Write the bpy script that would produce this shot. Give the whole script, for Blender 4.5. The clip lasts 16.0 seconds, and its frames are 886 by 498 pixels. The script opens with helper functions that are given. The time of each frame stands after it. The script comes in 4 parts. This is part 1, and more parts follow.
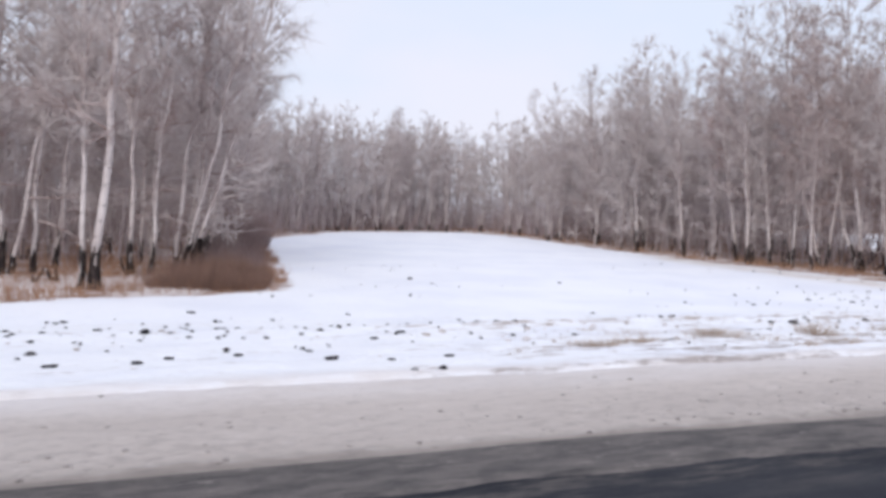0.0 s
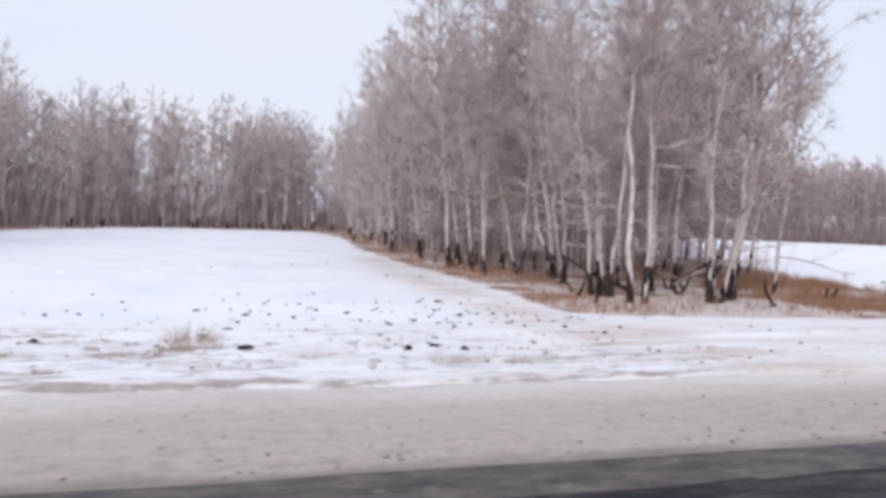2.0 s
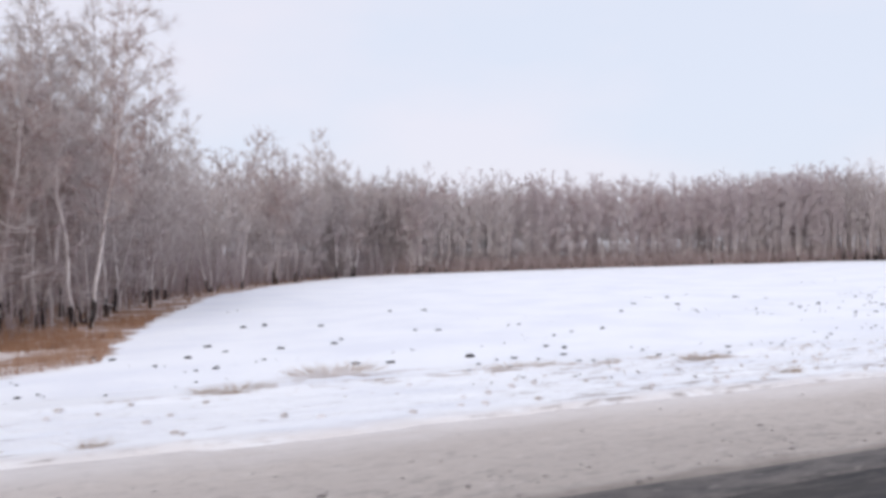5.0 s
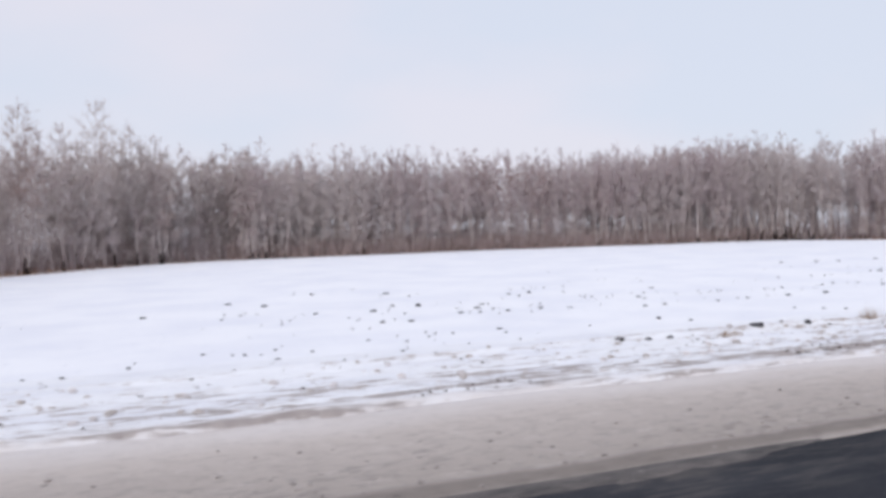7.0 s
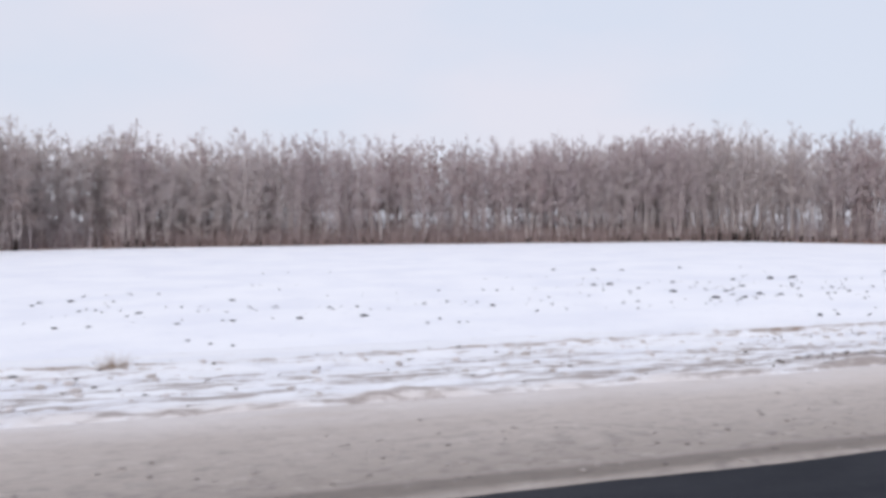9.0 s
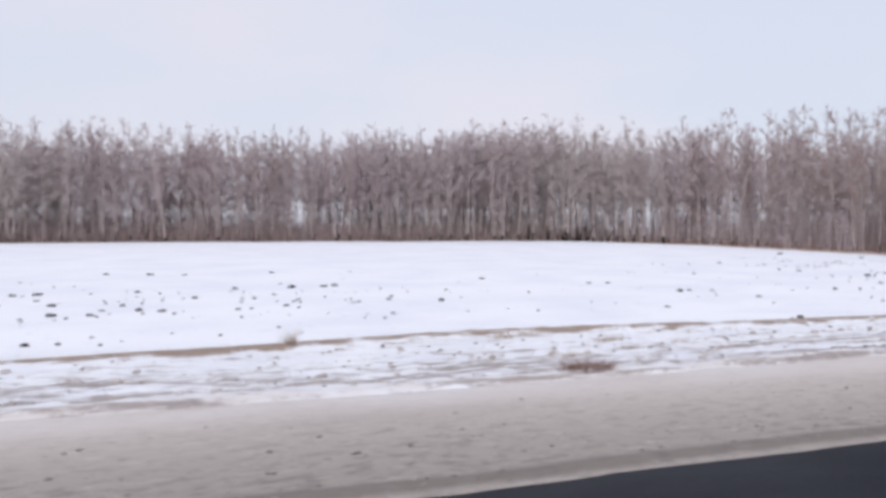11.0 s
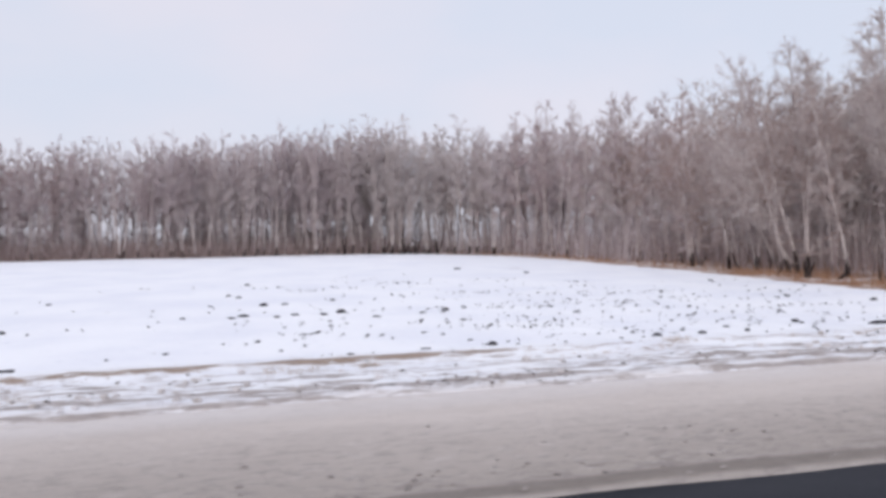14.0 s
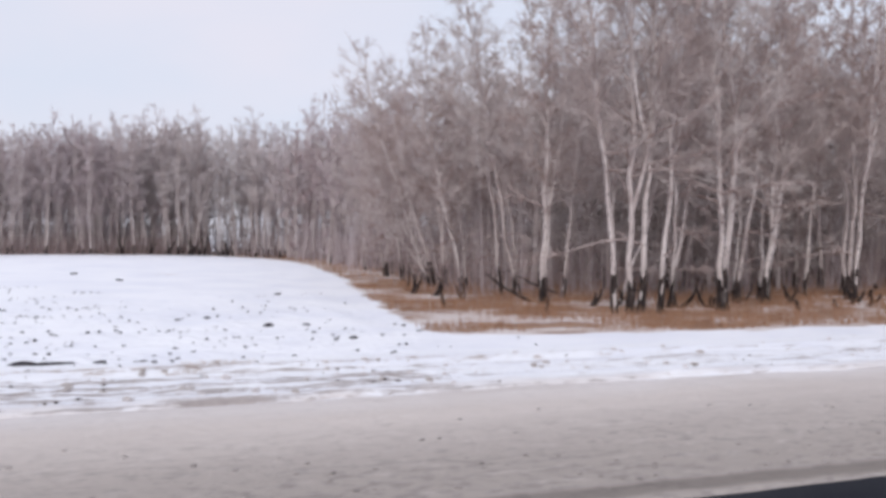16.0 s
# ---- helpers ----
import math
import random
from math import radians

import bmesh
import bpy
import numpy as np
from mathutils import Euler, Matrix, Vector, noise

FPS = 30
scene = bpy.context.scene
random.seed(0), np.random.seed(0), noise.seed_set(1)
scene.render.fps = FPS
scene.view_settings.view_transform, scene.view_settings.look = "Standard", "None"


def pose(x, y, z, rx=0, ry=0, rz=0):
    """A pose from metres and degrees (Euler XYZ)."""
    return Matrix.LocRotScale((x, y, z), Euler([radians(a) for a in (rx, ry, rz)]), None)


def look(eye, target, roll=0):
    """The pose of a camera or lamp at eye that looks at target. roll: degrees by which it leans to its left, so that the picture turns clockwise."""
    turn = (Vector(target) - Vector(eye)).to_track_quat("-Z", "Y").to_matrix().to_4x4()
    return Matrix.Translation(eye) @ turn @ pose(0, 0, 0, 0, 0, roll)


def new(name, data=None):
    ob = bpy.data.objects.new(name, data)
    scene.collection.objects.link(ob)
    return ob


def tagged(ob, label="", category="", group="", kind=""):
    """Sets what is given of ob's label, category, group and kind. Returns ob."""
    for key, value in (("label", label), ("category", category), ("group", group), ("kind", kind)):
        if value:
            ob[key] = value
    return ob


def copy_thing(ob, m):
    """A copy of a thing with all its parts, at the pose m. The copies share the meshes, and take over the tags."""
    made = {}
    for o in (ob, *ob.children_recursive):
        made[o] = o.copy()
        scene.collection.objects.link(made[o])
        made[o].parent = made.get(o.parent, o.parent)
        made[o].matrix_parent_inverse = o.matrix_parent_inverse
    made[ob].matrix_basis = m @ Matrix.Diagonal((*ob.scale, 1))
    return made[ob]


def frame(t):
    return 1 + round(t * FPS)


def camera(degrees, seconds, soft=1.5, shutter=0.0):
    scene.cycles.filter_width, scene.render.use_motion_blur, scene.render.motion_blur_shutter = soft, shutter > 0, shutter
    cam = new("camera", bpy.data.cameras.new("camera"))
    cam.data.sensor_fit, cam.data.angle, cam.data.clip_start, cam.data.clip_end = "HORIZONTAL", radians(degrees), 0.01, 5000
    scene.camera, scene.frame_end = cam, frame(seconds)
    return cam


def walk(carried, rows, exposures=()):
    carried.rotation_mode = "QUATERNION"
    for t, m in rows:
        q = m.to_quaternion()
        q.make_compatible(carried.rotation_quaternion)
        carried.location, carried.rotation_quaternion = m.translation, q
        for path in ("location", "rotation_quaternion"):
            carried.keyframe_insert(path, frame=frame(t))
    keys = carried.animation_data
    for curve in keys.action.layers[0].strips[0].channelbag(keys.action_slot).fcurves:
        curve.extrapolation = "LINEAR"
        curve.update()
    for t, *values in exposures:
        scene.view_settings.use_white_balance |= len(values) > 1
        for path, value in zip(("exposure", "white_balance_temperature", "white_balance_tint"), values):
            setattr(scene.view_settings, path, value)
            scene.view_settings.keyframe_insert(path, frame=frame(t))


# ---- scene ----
# ---- camera: looking out to the left of a vehicle on a straight road along x ----
EYE = 2.2
cam = camera(59.9, 16.0, soft=3.7, shutter=0.15)
PATH = [  # seconds, metres along the road, yaw, pitch, roll
    (0.0, 0.60, -21.14, -3.20, 1.96),
    (0.5, 4.74, -20.08, -4.16, 1.16),
    (1.0, 8.87, -19.00, -4.34, 1.86),
    (1.5, 13.04, -17.47, -3.74, 2.53),
    (2.0, 17.23, -17.94, -2.89, 2.76),
    (2.5, 21.39, -20.65, -1.92, 1.03),
    (3.0, 25.47, -22.74, -4.12, 2.10),
    (3.5, 29.51, -22.60, -4.93, 2.68),
    (4.0, 33.58, -21.90, -2.94, 1.28),
    (4.5, 37.71, -20.95, -1.48, 0.91),
    (5.0, 41.91, -21.86, 0.49, -1.15),
    (5.2, 43.59, -22.84, 0.85, -0.78),
    (7.3, 61.11, -21.23, -1.23, -1.58),
    (7.5, 62.77, -20.86, -1.21, -1.26),
    (8.0, 66.89, -18.61, -1.24, -0.88),
    (8.2, 68.53, -15.36, -1.01, -0.53),
    (10.3, 85.67, -20.27, -2.56, 0.05),
    (10.5, 87.29, -20.42, -2.49, -0.06),
    (11.0, 91.27, -19.59, -1.87, 0.24),
    (11.5, 95.40, -18.93, -1.77, 0.69),
    (12.0, 99.66, -17.44, -1.71, -0.29),
    (12.5, 103.82, -17.66, -1.10, -0.92),
    (13.0, 107.93, -17.56, -1.93, -0.57),
    (13.5, 111.98, -15.65, -1.67, -1.34),
    (14.0, 116.20, -15.44, -1.06, -0.90),
    (14.5, 120.50, -16.51, -0.01, -0.25),
    (15.0, 124.75, -18.70, -0.01, 0.44),
    (15.5, 128.97, -18.43, -0.21, 0.12),
    (16.0, 133.13, -17.51, -0.88, 0.40),
]


def view(x, yaw, pitch, roll):
    a, b = radians(yaw), radians(pitch)
    eye = Vector((x, 0, EYE))
    return look(eye, eye + Vector((-math.sin(a) * math.cos(b), math.cos(a) * math.cos(b), math.sin(b))), roll)


walk(cam, [(t, view(x, yaw, pitch, roll)) for t, x, yaw, pitch, roll in PATH], exposures=[(0, 0.14, 6370, 10), (1.5, 0.13, 6450, 10), (4.5, 0.12, 6470, 10), (5, 0.08, 6500, 10), (7.3, -0.03, 6500, 10), (8.2, -0.03, 6500, 10), (12.5, -0.03, 6500, 11), (15, -0.03, 6500, 11), (15.5, -0.07, 6500, 11), (16, 0.02, 6500, 11)])

# ---- overcast winter sky and a weak, wide sun ----
SUN_UP, SUN_ROUND = radians(32), radians(215)
world = bpy.data.worlds.new("world")
scene.world = world
world.use_nodes = True
wn, wl = world.node_tree.nodes, world.node_tree.links
sky = wn.new("ShaderNodeTexSky")
sky.sky_type, sky.sun_disc, sky.sun_elevation, sky.sun_rotation = "NISHITA", False, SUN_UP, SUN_ROUND
sky.air_density, sky.dust_density = 1.0, 3.0
dim = wn.new("ShaderNodeVectorMath")
dim.operation = "SCALE"
dim.inputs["Scale"].default_value = 0.10
wl.new(sky.outputs[0], dim.inputs[0])
wcoord = wn.new("ShaderNodeTexCoord")
wmap = wn.new("ShaderNodeMapping")
wmap.inputs["Scale"].default_value, wmap.inputs["Location"].default_value = (1.0, 1.0, 2.2), (3.1, 1.7, 0.4)
wl.new(wcoord.outputs["Generated"], wmap.inputs[0])
cloud = wn.new("ShaderNodeTexNoise")
cloud.inputs["Scale"].default_value, cloud.inputs["Detail"].default_value = 2.3, 4
wl.new(wmap.outputs[0], cloud.inputs["Vector"])
ramp = wn.new("ShaderNodeValToRGB")
ramp.color_ramp.elements[0].position, ramp.color_ramp.elements[0].color = 0.38, (0.795, 0.848, 0.985, 1)
ramp.color_ramp.elements[1].position, ramp.color_ramp.elements[1].color = 0.62, (0.88, 0.872, 0.98, 1)
wl.new(cloud.outputs["Fac"], ramp.inputs[0])
veil = wn.new("ShaderNodeMix")
veil.data_type = "RGBA"
veil.inputs["Factor"].default_value = 0.88
wl.new(dim.outputs[0], veil.inputs["A"])
wl.new(ramp.outputs[0], veil.inputs["B"])
wl.new(veil.outputs["Result"], wn["Background"].inputs["Color"])
wn["Background"].inputs["Strength"].default_value = 0.96

sun = new("sun", bpy.data.lights.new("sun", "SUN"))
sun.data.energy, sun.data.angle, sun.data.color = 1.2, radians(25), (1.0, 0.96, 0.92)
sun.matrix_world = look((-60, -80, 60), (-60 + math.sin(SUN_ROUND + math.pi) * 50, -80 + math.cos(SUN_ROUND + math.pi) * 50, 60 - 50 * math.tan(SUN_UP)))


# ---- materials ----
class Nodes:
    """A material under construction."""

    def __init__(self, name, rough=0.9, spec=0.2):
        self.mat = bpy.data.materials.new(name)
        self.mat.use_nodes = True
        self.nodes, self.links = self.mat.node_tree.nodes, self.mat.node_tree.links
        self.out = self.nodes["Principled BSDF"]
        self.out.inputs["Roughness"].default_value = rough
        self.out.inputs["Specular IOR Level"].default_value = spec
        geo = self.nodes.new("ShaderNodeNewGeometry")
        self.place, self.island = geo.outputs["Position"], geo.outputs["Random Per Island"]

    def link(self, a, b):
        self.links.new(a, b)

    def noise(self, scale, detail=4, stretch=(1, 1, 1), vector=None, rough=0.55):
        m = self.nodes.new("ShaderNodeMapping")
        m.inputs["Scale"].default_value = stretch
        self.link(vector or self.place, m.inputs[0])
        n = self.nodes.new("ShaderNodeTexNoise")
        n.inputs["Scale"].default_value, n.inputs["Detail"].default_value, n.inputs["Roughness"].default_value = scale, detail, rough
        self.link(m.outputs[0], n.inputs["Vector"])
        return n.outputs["Fac"]

    def step(self, value, low, high):
        r = self.nodes.new("ShaderNodeMapRange")
        r.interpolation_type = "SMOOTHSTEP"
        r.inputs["From Min"].default_value, r.inputs["From Max"].default_value = low, high
        self.link(value, r.inputs["Value"])
        return r.outputs["Result"]

    def math(self, kind, a, b):
        m = self.nodes.new("ShaderNodeMath")
        m.operation = kind
        for k, v in enumerate((a, b)):
            if isinstance(v, (int, float)):
                m.inputs[k].default_value = v
            else:
                self.link(v, m.inputs[k])
        return m.outputs[0]

    def mix(self, fac, a, b):
        m = self.nodes.new("ShaderNodeMix")
        m.data_type = "RGBA"
        self.link(fac, m.inputs["Factor"])
        for key, v in (("A", a), ("B", b)):
            if isinstance(v, tuple):
                m.inputs[key].default_value = (*v, 1)
            else:
                self.link(v, m.inputs[key])
        return m.outputs["Result"]

    def attribute(self, name):
        a = self.nodes.new("ShaderNodeAttribute")
        a.attribute_name = name
        return a.outputs["Fac"]

    def random(self):
        return self.nodes.new("ShaderNodeObjectInfo").outputs["Random"]

    def coord(self, kind="Object"):
        return self.nodes.new("ShaderNodeTexCoord").outputs[kind]

    def done(self, colour, bump=None, strength=0.4, distance=0.05):
        if isinstance(colour, tuple):
            self.out.inputs["Base Color"].default_value = (*colour, 1)
        else:
            self.link(colour, self.out.inputs["Base Color"])
        if bump is not None:
            b = self.nodes.new("ShaderNodeBump")
            b.inputs["Strength"].default_value, b.inputs["Distance"].default_value = strength, distance
            self.link(bump, b.inputs["Height"])
            self.link(b.outputs[0], self.out.inputs["Normal"])
        return self.mat


SNOW, SNOW_OLD = (0.91, 0.925, 0.97), (0.83, 0.85, 0.92)
STRAW, LITTER = (0.40, 0.252, 0.175), (0.30, 0.177, 0.12)


def snow_ground():
    m = Nodes("snow_and_leaf_litter", 0.75, 0.25)
    snow = m.mix(m.step(m.noise(0.35, 5), 0.35, 0.7), SNOW, SNOW_OLD)
    crust = m.noise(3.5, 5)
    snow = m.mix(m.step(crust, 0.62, 0.78), snow, (0.70, 0.72, 0.80))
    snow = m.mix(m.math("MULTIPLY", m.attribute("wear"), m.step(m.noise(1.2, 6, (0.4, 1.4, 1)), 0.3, 0.6)), snow, (0.70, 0.645, 0.61))
    litter = m.mix(m.step(m.noise(1.1, 6, (0.6, 1.5, 1)), 0.35, 0.65), LITTER, STRAW)
    litter = m.mix(m.step(m.noise(9, 4), 0.45, 0.75), litter, (0.17, 0.105, 0.08))
    ragged = m.math("ADD", m.attribute("litter"), m.math("MULTIPLY", m.math("SUBTRACT", m.noise(0.9, 6, (0.6, 1.2, 1)), 0.5), 1.1))
    cover = m.step(ragged, 0.42, 0.62)
    patch = m.step(m.math("ADD", m.math("ADD", m.noise(0.45, 5, (0.8, 1.1, 1)), m.math("MULTIPLY", crust, 0.10)), m.math("MULTIPLY", m.attribute("dust"), 0.15)), 0.49, 0.62)
    dusted = m.mix(m.math("MULTIPLY", patch, 0.85), litter, (0.72, 0.67, 0.66))
    relief = m.math("ADD", m.noise(5, 6), m.math("MULTIPLY", m.attribute("churn"), m.math("MULTIPLY", m.noise(1.5, 5, (0.7, 1.3, 1)), 8.0)))
    return m.done(m.mix(cover, snow, dusted), relief, 0.4, 0.06)


def verge_snow():
    m = Nodes("scraped_verge_snow", 0.8, 0.2)
    snow = m.mix(m.step(m.noise(0.9, 5, (0.5, 1.2, 1)), 0.4, 0.75), SNOW, SNOW_OLD)
    snow = m.mix(m.math("MULTIPLY", m.attribute("wear"), m.step(m.noise(1.2, 6, (0.3, 1.8, 1)), 0.3, 0.6)), snow, (0.70, 0.645, 0.61))
    # sand thrown up by the plough, thickest next to the shoulder
    sand = m.math("MULTIPLY", m.attribute("sand"), m.step(m.noise(1.7, 6, (0.4, 1.2, 1), rough=0.65), 0.25, 0.6))
    snow = m.mix(sand, snow, (0.665, 0.61, 0.59))
    grain = m.math("ADD", m.math("MULTIPLY", m.noise(4.6, 9, (0.4, 1.7, 1), rough=0.78), 0.5), m.math("MULTIPLY", m.noise(1.9, 7, (0.2, 2.2, 1), rough=0.68), 0.5))
    # the scraped layer also carries the painted shade line at the rim's foot
    dirt = m.step(m.math("ADD", grain, m.math("MULTIPLY", m.attribute("scraped"), 0.15)), 0.522, 0.615)
    grey = m.mix(m.noise(5, 5), (0.54, 0.485, 0.47), (0.26, 0.23, 0.225))
    straw = m.step(m.math("ADD", m.noise(3.2, 9, (0.5, 1.6, 1), rough=0.75), m.math("MULTIPLY", m.attribute("straw"), 0.26)), 0.59, 0.72)
    return m.done(m.mix(straw, m.mix(dirt, snow, grey), m.mix(m.noise(3, 4), (0.44, 0.345, 0.285), (0.26, 0.20, 0.17))), m.noise(6, 8, (0.8, 1.2, 1), rough=0.7), 0.7, 0.07)


def shoulder_snow():
    m = Nodes("sanded_packed_snow", 0.8, 0.2)
    base = m.mix(m.step(m.noise(0.5, 5, (0.25, 1.2, 1)), 0.35, 0.7), (0.66, 0.60, 0.565), (0.57, 0.515, 0.485))
    near_road = m.attribute("grit")
    base = m.mix(m.math("MULTIPLY", near_road, 0.75), base, (0.36, 0.317, 0.287))
    # cleaner snow lies over the outer edge
    base = m.mix(m.math("MULTIPLY", m.attribute("clean"), m.step(m.noise(1.1, 6, (0.35, 1.1, 1), rough=0.65), 0.2, 0.62)), base, (0.76, 0.725, 0.72))
    mottle = m.noise(5.5, 8, (0.7, 1.2, 1), rough=0.8)
    base = m.mix(m.math("MULTIPLY", m.step(mottle, 0.50, 0.64), m.math("ADD", m.math("MULTIPLY", near_road, 0.55), 0.16)), base, (0.27, 0.242, 0.235))
    pale = m.step(m.noise(4.2, 7, (0.6, 1.2, 1), rough=0.75), 0.54, 0.66)
    base = m.mix(m.math("MULTIPLY", pale, 0.28), base, (0.76, 0.71, 0.69))
    # dark spots of grit, and small dents whose shade is painted into the colour
    spots = m.math("MULTIPLY", m.step(m.noise(6.0, 4, (0.6, 1.0, 1)), 0.53, 0.60), m.step(m.noise(0.8, 4, (0.5, 1.2, 1)), 0.36, 0.58))
    base = m.mix(m.math("MULTIPLY", spots, m.math("MULTIPLY", near_road, 0.5)), base, (0.24, 0.215, 0.205))
    worn = m.step(m.math("ADD", m.math("MULTIPLY", m.attribute("stripe"), 0.8), m.math("MULTIPLY", m.noise(2.6, 8, (0.35, 1.5, 1), rough=0.72), 0.7)), 0.45, 0.95)
    base = m.mix(m.math("MULTIPLY", worn, 0.7), base, (0.19, 0.165, 0.15))
    return m.done(base, m.noise(5, 8, (0.8, 1, 1), rough=0.7), 0.9, 0.06)


def slush():
    m = Nodes("gritty_slush", 0.65, 0.3)
    streak = m.noise(3.0, 10, (0.5, 1.6, 1), rough=0.8)
    base = m.mix(m.step(streak, 0.33, 0.66), (0.045, 0.042, 0.044), (0.165, 0.146, 0.138))
    base = m.mix(m.step(m.noise(4.0, 8, (0.6, 1.3, 1), rough=0.8), 0.57, 0.68), base, (0.33, 0.295, 0.275))
    return m.done(base, m.noise(10, 7, rough=0.7), 0.7, 0.03)


def asphalt():
    m = Nodes("damp_asphalt", 0.8, 0.15)
    base = m.mix(m.step(m.noise(0.5, 5, (0.5, 1.3, 1)), 0.3, 0.75), (0.010, 0.012, 0.019), (0.036, 0.038, 0.047))
    # dried salt and dust on the western stretch
    along = m.nodes.new("ShaderNodeSeparateXYZ")
    m.link(m.place, along.inputs[0])
    dusty = m.math("MULTIPLY", m.step(along.outputs["X"], 18, 28), m.math("SUBTRACT", 1.0, m.step(along.outputs["X"], 46, 58)))
    base = m.mix(m.math("MULTIPLY", dusty, m.step(m.noise(0.9, 7, (0.3, 1.4, 1), rough=0.7), 0.2, 0.62)), base, (0.066, 0.060, 0.058))
    beside = m.math("MULTIPLY", m.step(along.outputs["Y"], 4.3, 5.6), m.math("SUBTRACT", 1.0, m.step(along.outputs["X"], 60, 70)))
    base = m.mix(m.math("MULTIPLY", beside, m.step(m.noise(2.6, 9, (0.35, 1.5, 1), rough=0.78), 0.44, 0.66)), base, (0.125, 0.112, 0.106))
    base = m.mix(m.step(m.noise(60, 3), 0.6, 0.75), base, (0.09, 0.09, 0.10))
    return m.done(base, m.noise(90, 3), 0.3, 0.004)


def birch_bark():
    m = Nodes("birch_bark", 0.75, 0.2)
    c = m.coord()
    base = m.mix(m.step(m.noise(1.6, 4, (1, 1, 0.5), c), 0.35, 0.66), (0.68, 0.62, 0.60), (0.43, 0.365, 0.355))
    marks = m.step(m.noise(3.0, 6, (1.5, 1.5, 3.2), c, 0.72), 0.535, 0.64)
    base = m.mix(m.math("MULTIPLY", marks, 0.85), base, (0.10, 0.08, 0.077))
    base = m.mix(m.step(m.noise(0.9, 3, (1, 1, 1.2), c), 0.52, 0.68), base, (0.27, 0.215, 0.205))
    base = m.mix(m.math("MULTIPLY", m.random(), 0.45), base, (0.38, 0.31, 0.295))
    return m.done(base, m.noise(14, 4, (1, 1, 2), c), 0.5, 0.01)


def charred_bark():
    m = Nodes("rough_black_bark", 0.95, 0.1)
    c = m.coord()
    base = m.mix(m.step(m.noise(9, 5, (1, 1, 0.4), c), 0.4, 0.7), (0.022, 0.018, 0.018), (0.085, 0.065, 0.060))
    return m.done(base, m.noise(16, 5, (1, 1, 0.4), c), 0.9, 0.03)


def limb_bark(name, a, b):
    m = Nodes(name, 0.85, 0.15)
    c = m.coord()
    base = m.mix(m.step(m.noise(2.5, 4, (1, 1, 1), c), 0.35, 0.65), a, b)
    return m.done(base)


def twig_bark(name, dark, pale):
    m = Nodes(name, 0.9, 0.1)
    base = m.mix(m.island, dark, pale)
    own = m.math("ADD", m.math("MULTIPLY", m.random(), 0.55), m.math("MULTIPLY", m.noise(0.07, 2), 0.75))
    # some trees are russet, others grey with hoar frost, more of them in the west
    base = m.mix(m.math("MULTIPLY", m.math("SUBTRACT", 1.0, m.step(own, 0.42, 0.66)), 0.55), base, (0.33, 0.222, 0.198))
    ridge = m.nodes.new("ShaderNodeSeparateXYZ")
    m.link(m.place, ridge.inputs[0])
    west = m.math("SUBTRACT", 1.0, m.step(ridge.outputs["X"], 35, 90))
    frost = m.step(m.math("ADD", own, m.math("MULTIPLY", west, 0.22)), 0.60, 0.86)
    base = m.mix(m.math("MULTIPLY", frost, 0.75), base, (0.58, 0.535, 0.52))
    base = m.mix(m.math("MULTIPLY", m.step(m.noise(0.85, 3), 0.50, 0.64), 0.6), base, (0.60, 0.545, 0.53))
    base = m.mix(m.math("MULTIPLY", m.step(m.noise(0.7, 3, vector=m.coord()), 0.52, 0.66), 0.6), base, dark)
    return m.done(base)


def dry_stalk(name, a, b):
    m = Nodes(name, 0.9, 0.1)
    return m.done(m.mix(m.math("ADD", m.math("MULTIPLY", m.island, 0.6), m.math("MULTIPLY", m.noise(0.6, 3), 0.5)), a, b))


def soil():
    m = Nodes("frozen_soil", 0.95, 0.1)
    base = m.mix(m.step(m.noise(18, 4), 0.4, 0.7), (0.022, 0.021, 0.026), (0.075, 0.068, 0.068))
    base = m.mix(m.step(m.noise(10, 3), 0.62, 0.7), base, (0.62, 0.63, 0.68))
    return m.done(base, m.noise(30, 4), 0.7, 0.02)


def weathered_wood():
    m = Nodes("weathered_wood", 0.85, 0.15)
    c = m.coord()
    return m.done(m.mix(m.noise(6, 5, (3, 3, 0.3), c), (0.10, 0.085, 0.08), (0.24, 0.21, 0.20)), m.noise(20, 4, (3, 3, 0.2), c), 0.6, 0.01)


M_GROUND, M_VERGE, M_SHOULDER, M_SLUSH, M_ASPHALT = snow_ground(), verge_snow(), shoulder_snow(), slush(), asphalt()
M_BARK, M_CHAR, M_SOIL, M_WOOD = birch_bark(), charred_bark(), soil(), weathered_wood()
M_TWIG = twig_bark("twig_bark", (0.325, 0.25, 0.233), (0.55, 0.465, 0.44))
M_WOODS = twig_bark("grey_brown_twigs", (0.35, 0.282, 0.292), (0.54, 0.46, 0.478))
# brown twigs, darker than the rest: inner shade of the groves in the colour
M_DEEP_SHADE = twig_bark("shaded_brown_twigs", (0.20, 0.135, 0.125), (0.33, 0.25, 0.238))
# frosted twigs, paled further so that the colour carries the distance haze
M_FROST_HAZE = twig_bark("frosted_hazy_twigs", (0.46, 0.40, 0.415), (0.62, 0.56, 0.58))
M_LIMB = limb_bark("limb_bark", (0.52, 0.44, 0.42), (0.27, 0.20, 0.185))
M_DEAD = limb_bark("bleached_limb_bark", (0.64, 0.575, 0.555), (0.40, 0.335, 0.32))
M_GRASS = dry_stalk("dry_grass", (0.42, 0.25, 0.16), (0.25, 0.142, 0.094))
M_PALE = dry_stalk("pale_straw", (0.50, 0.41, 0.33), (0.32, 0.24, 0.185))
M_YOUNG = dry_stalk("young_bark", (0.33, 0.28, 0.285), (0.56, 0.50, 0.50))
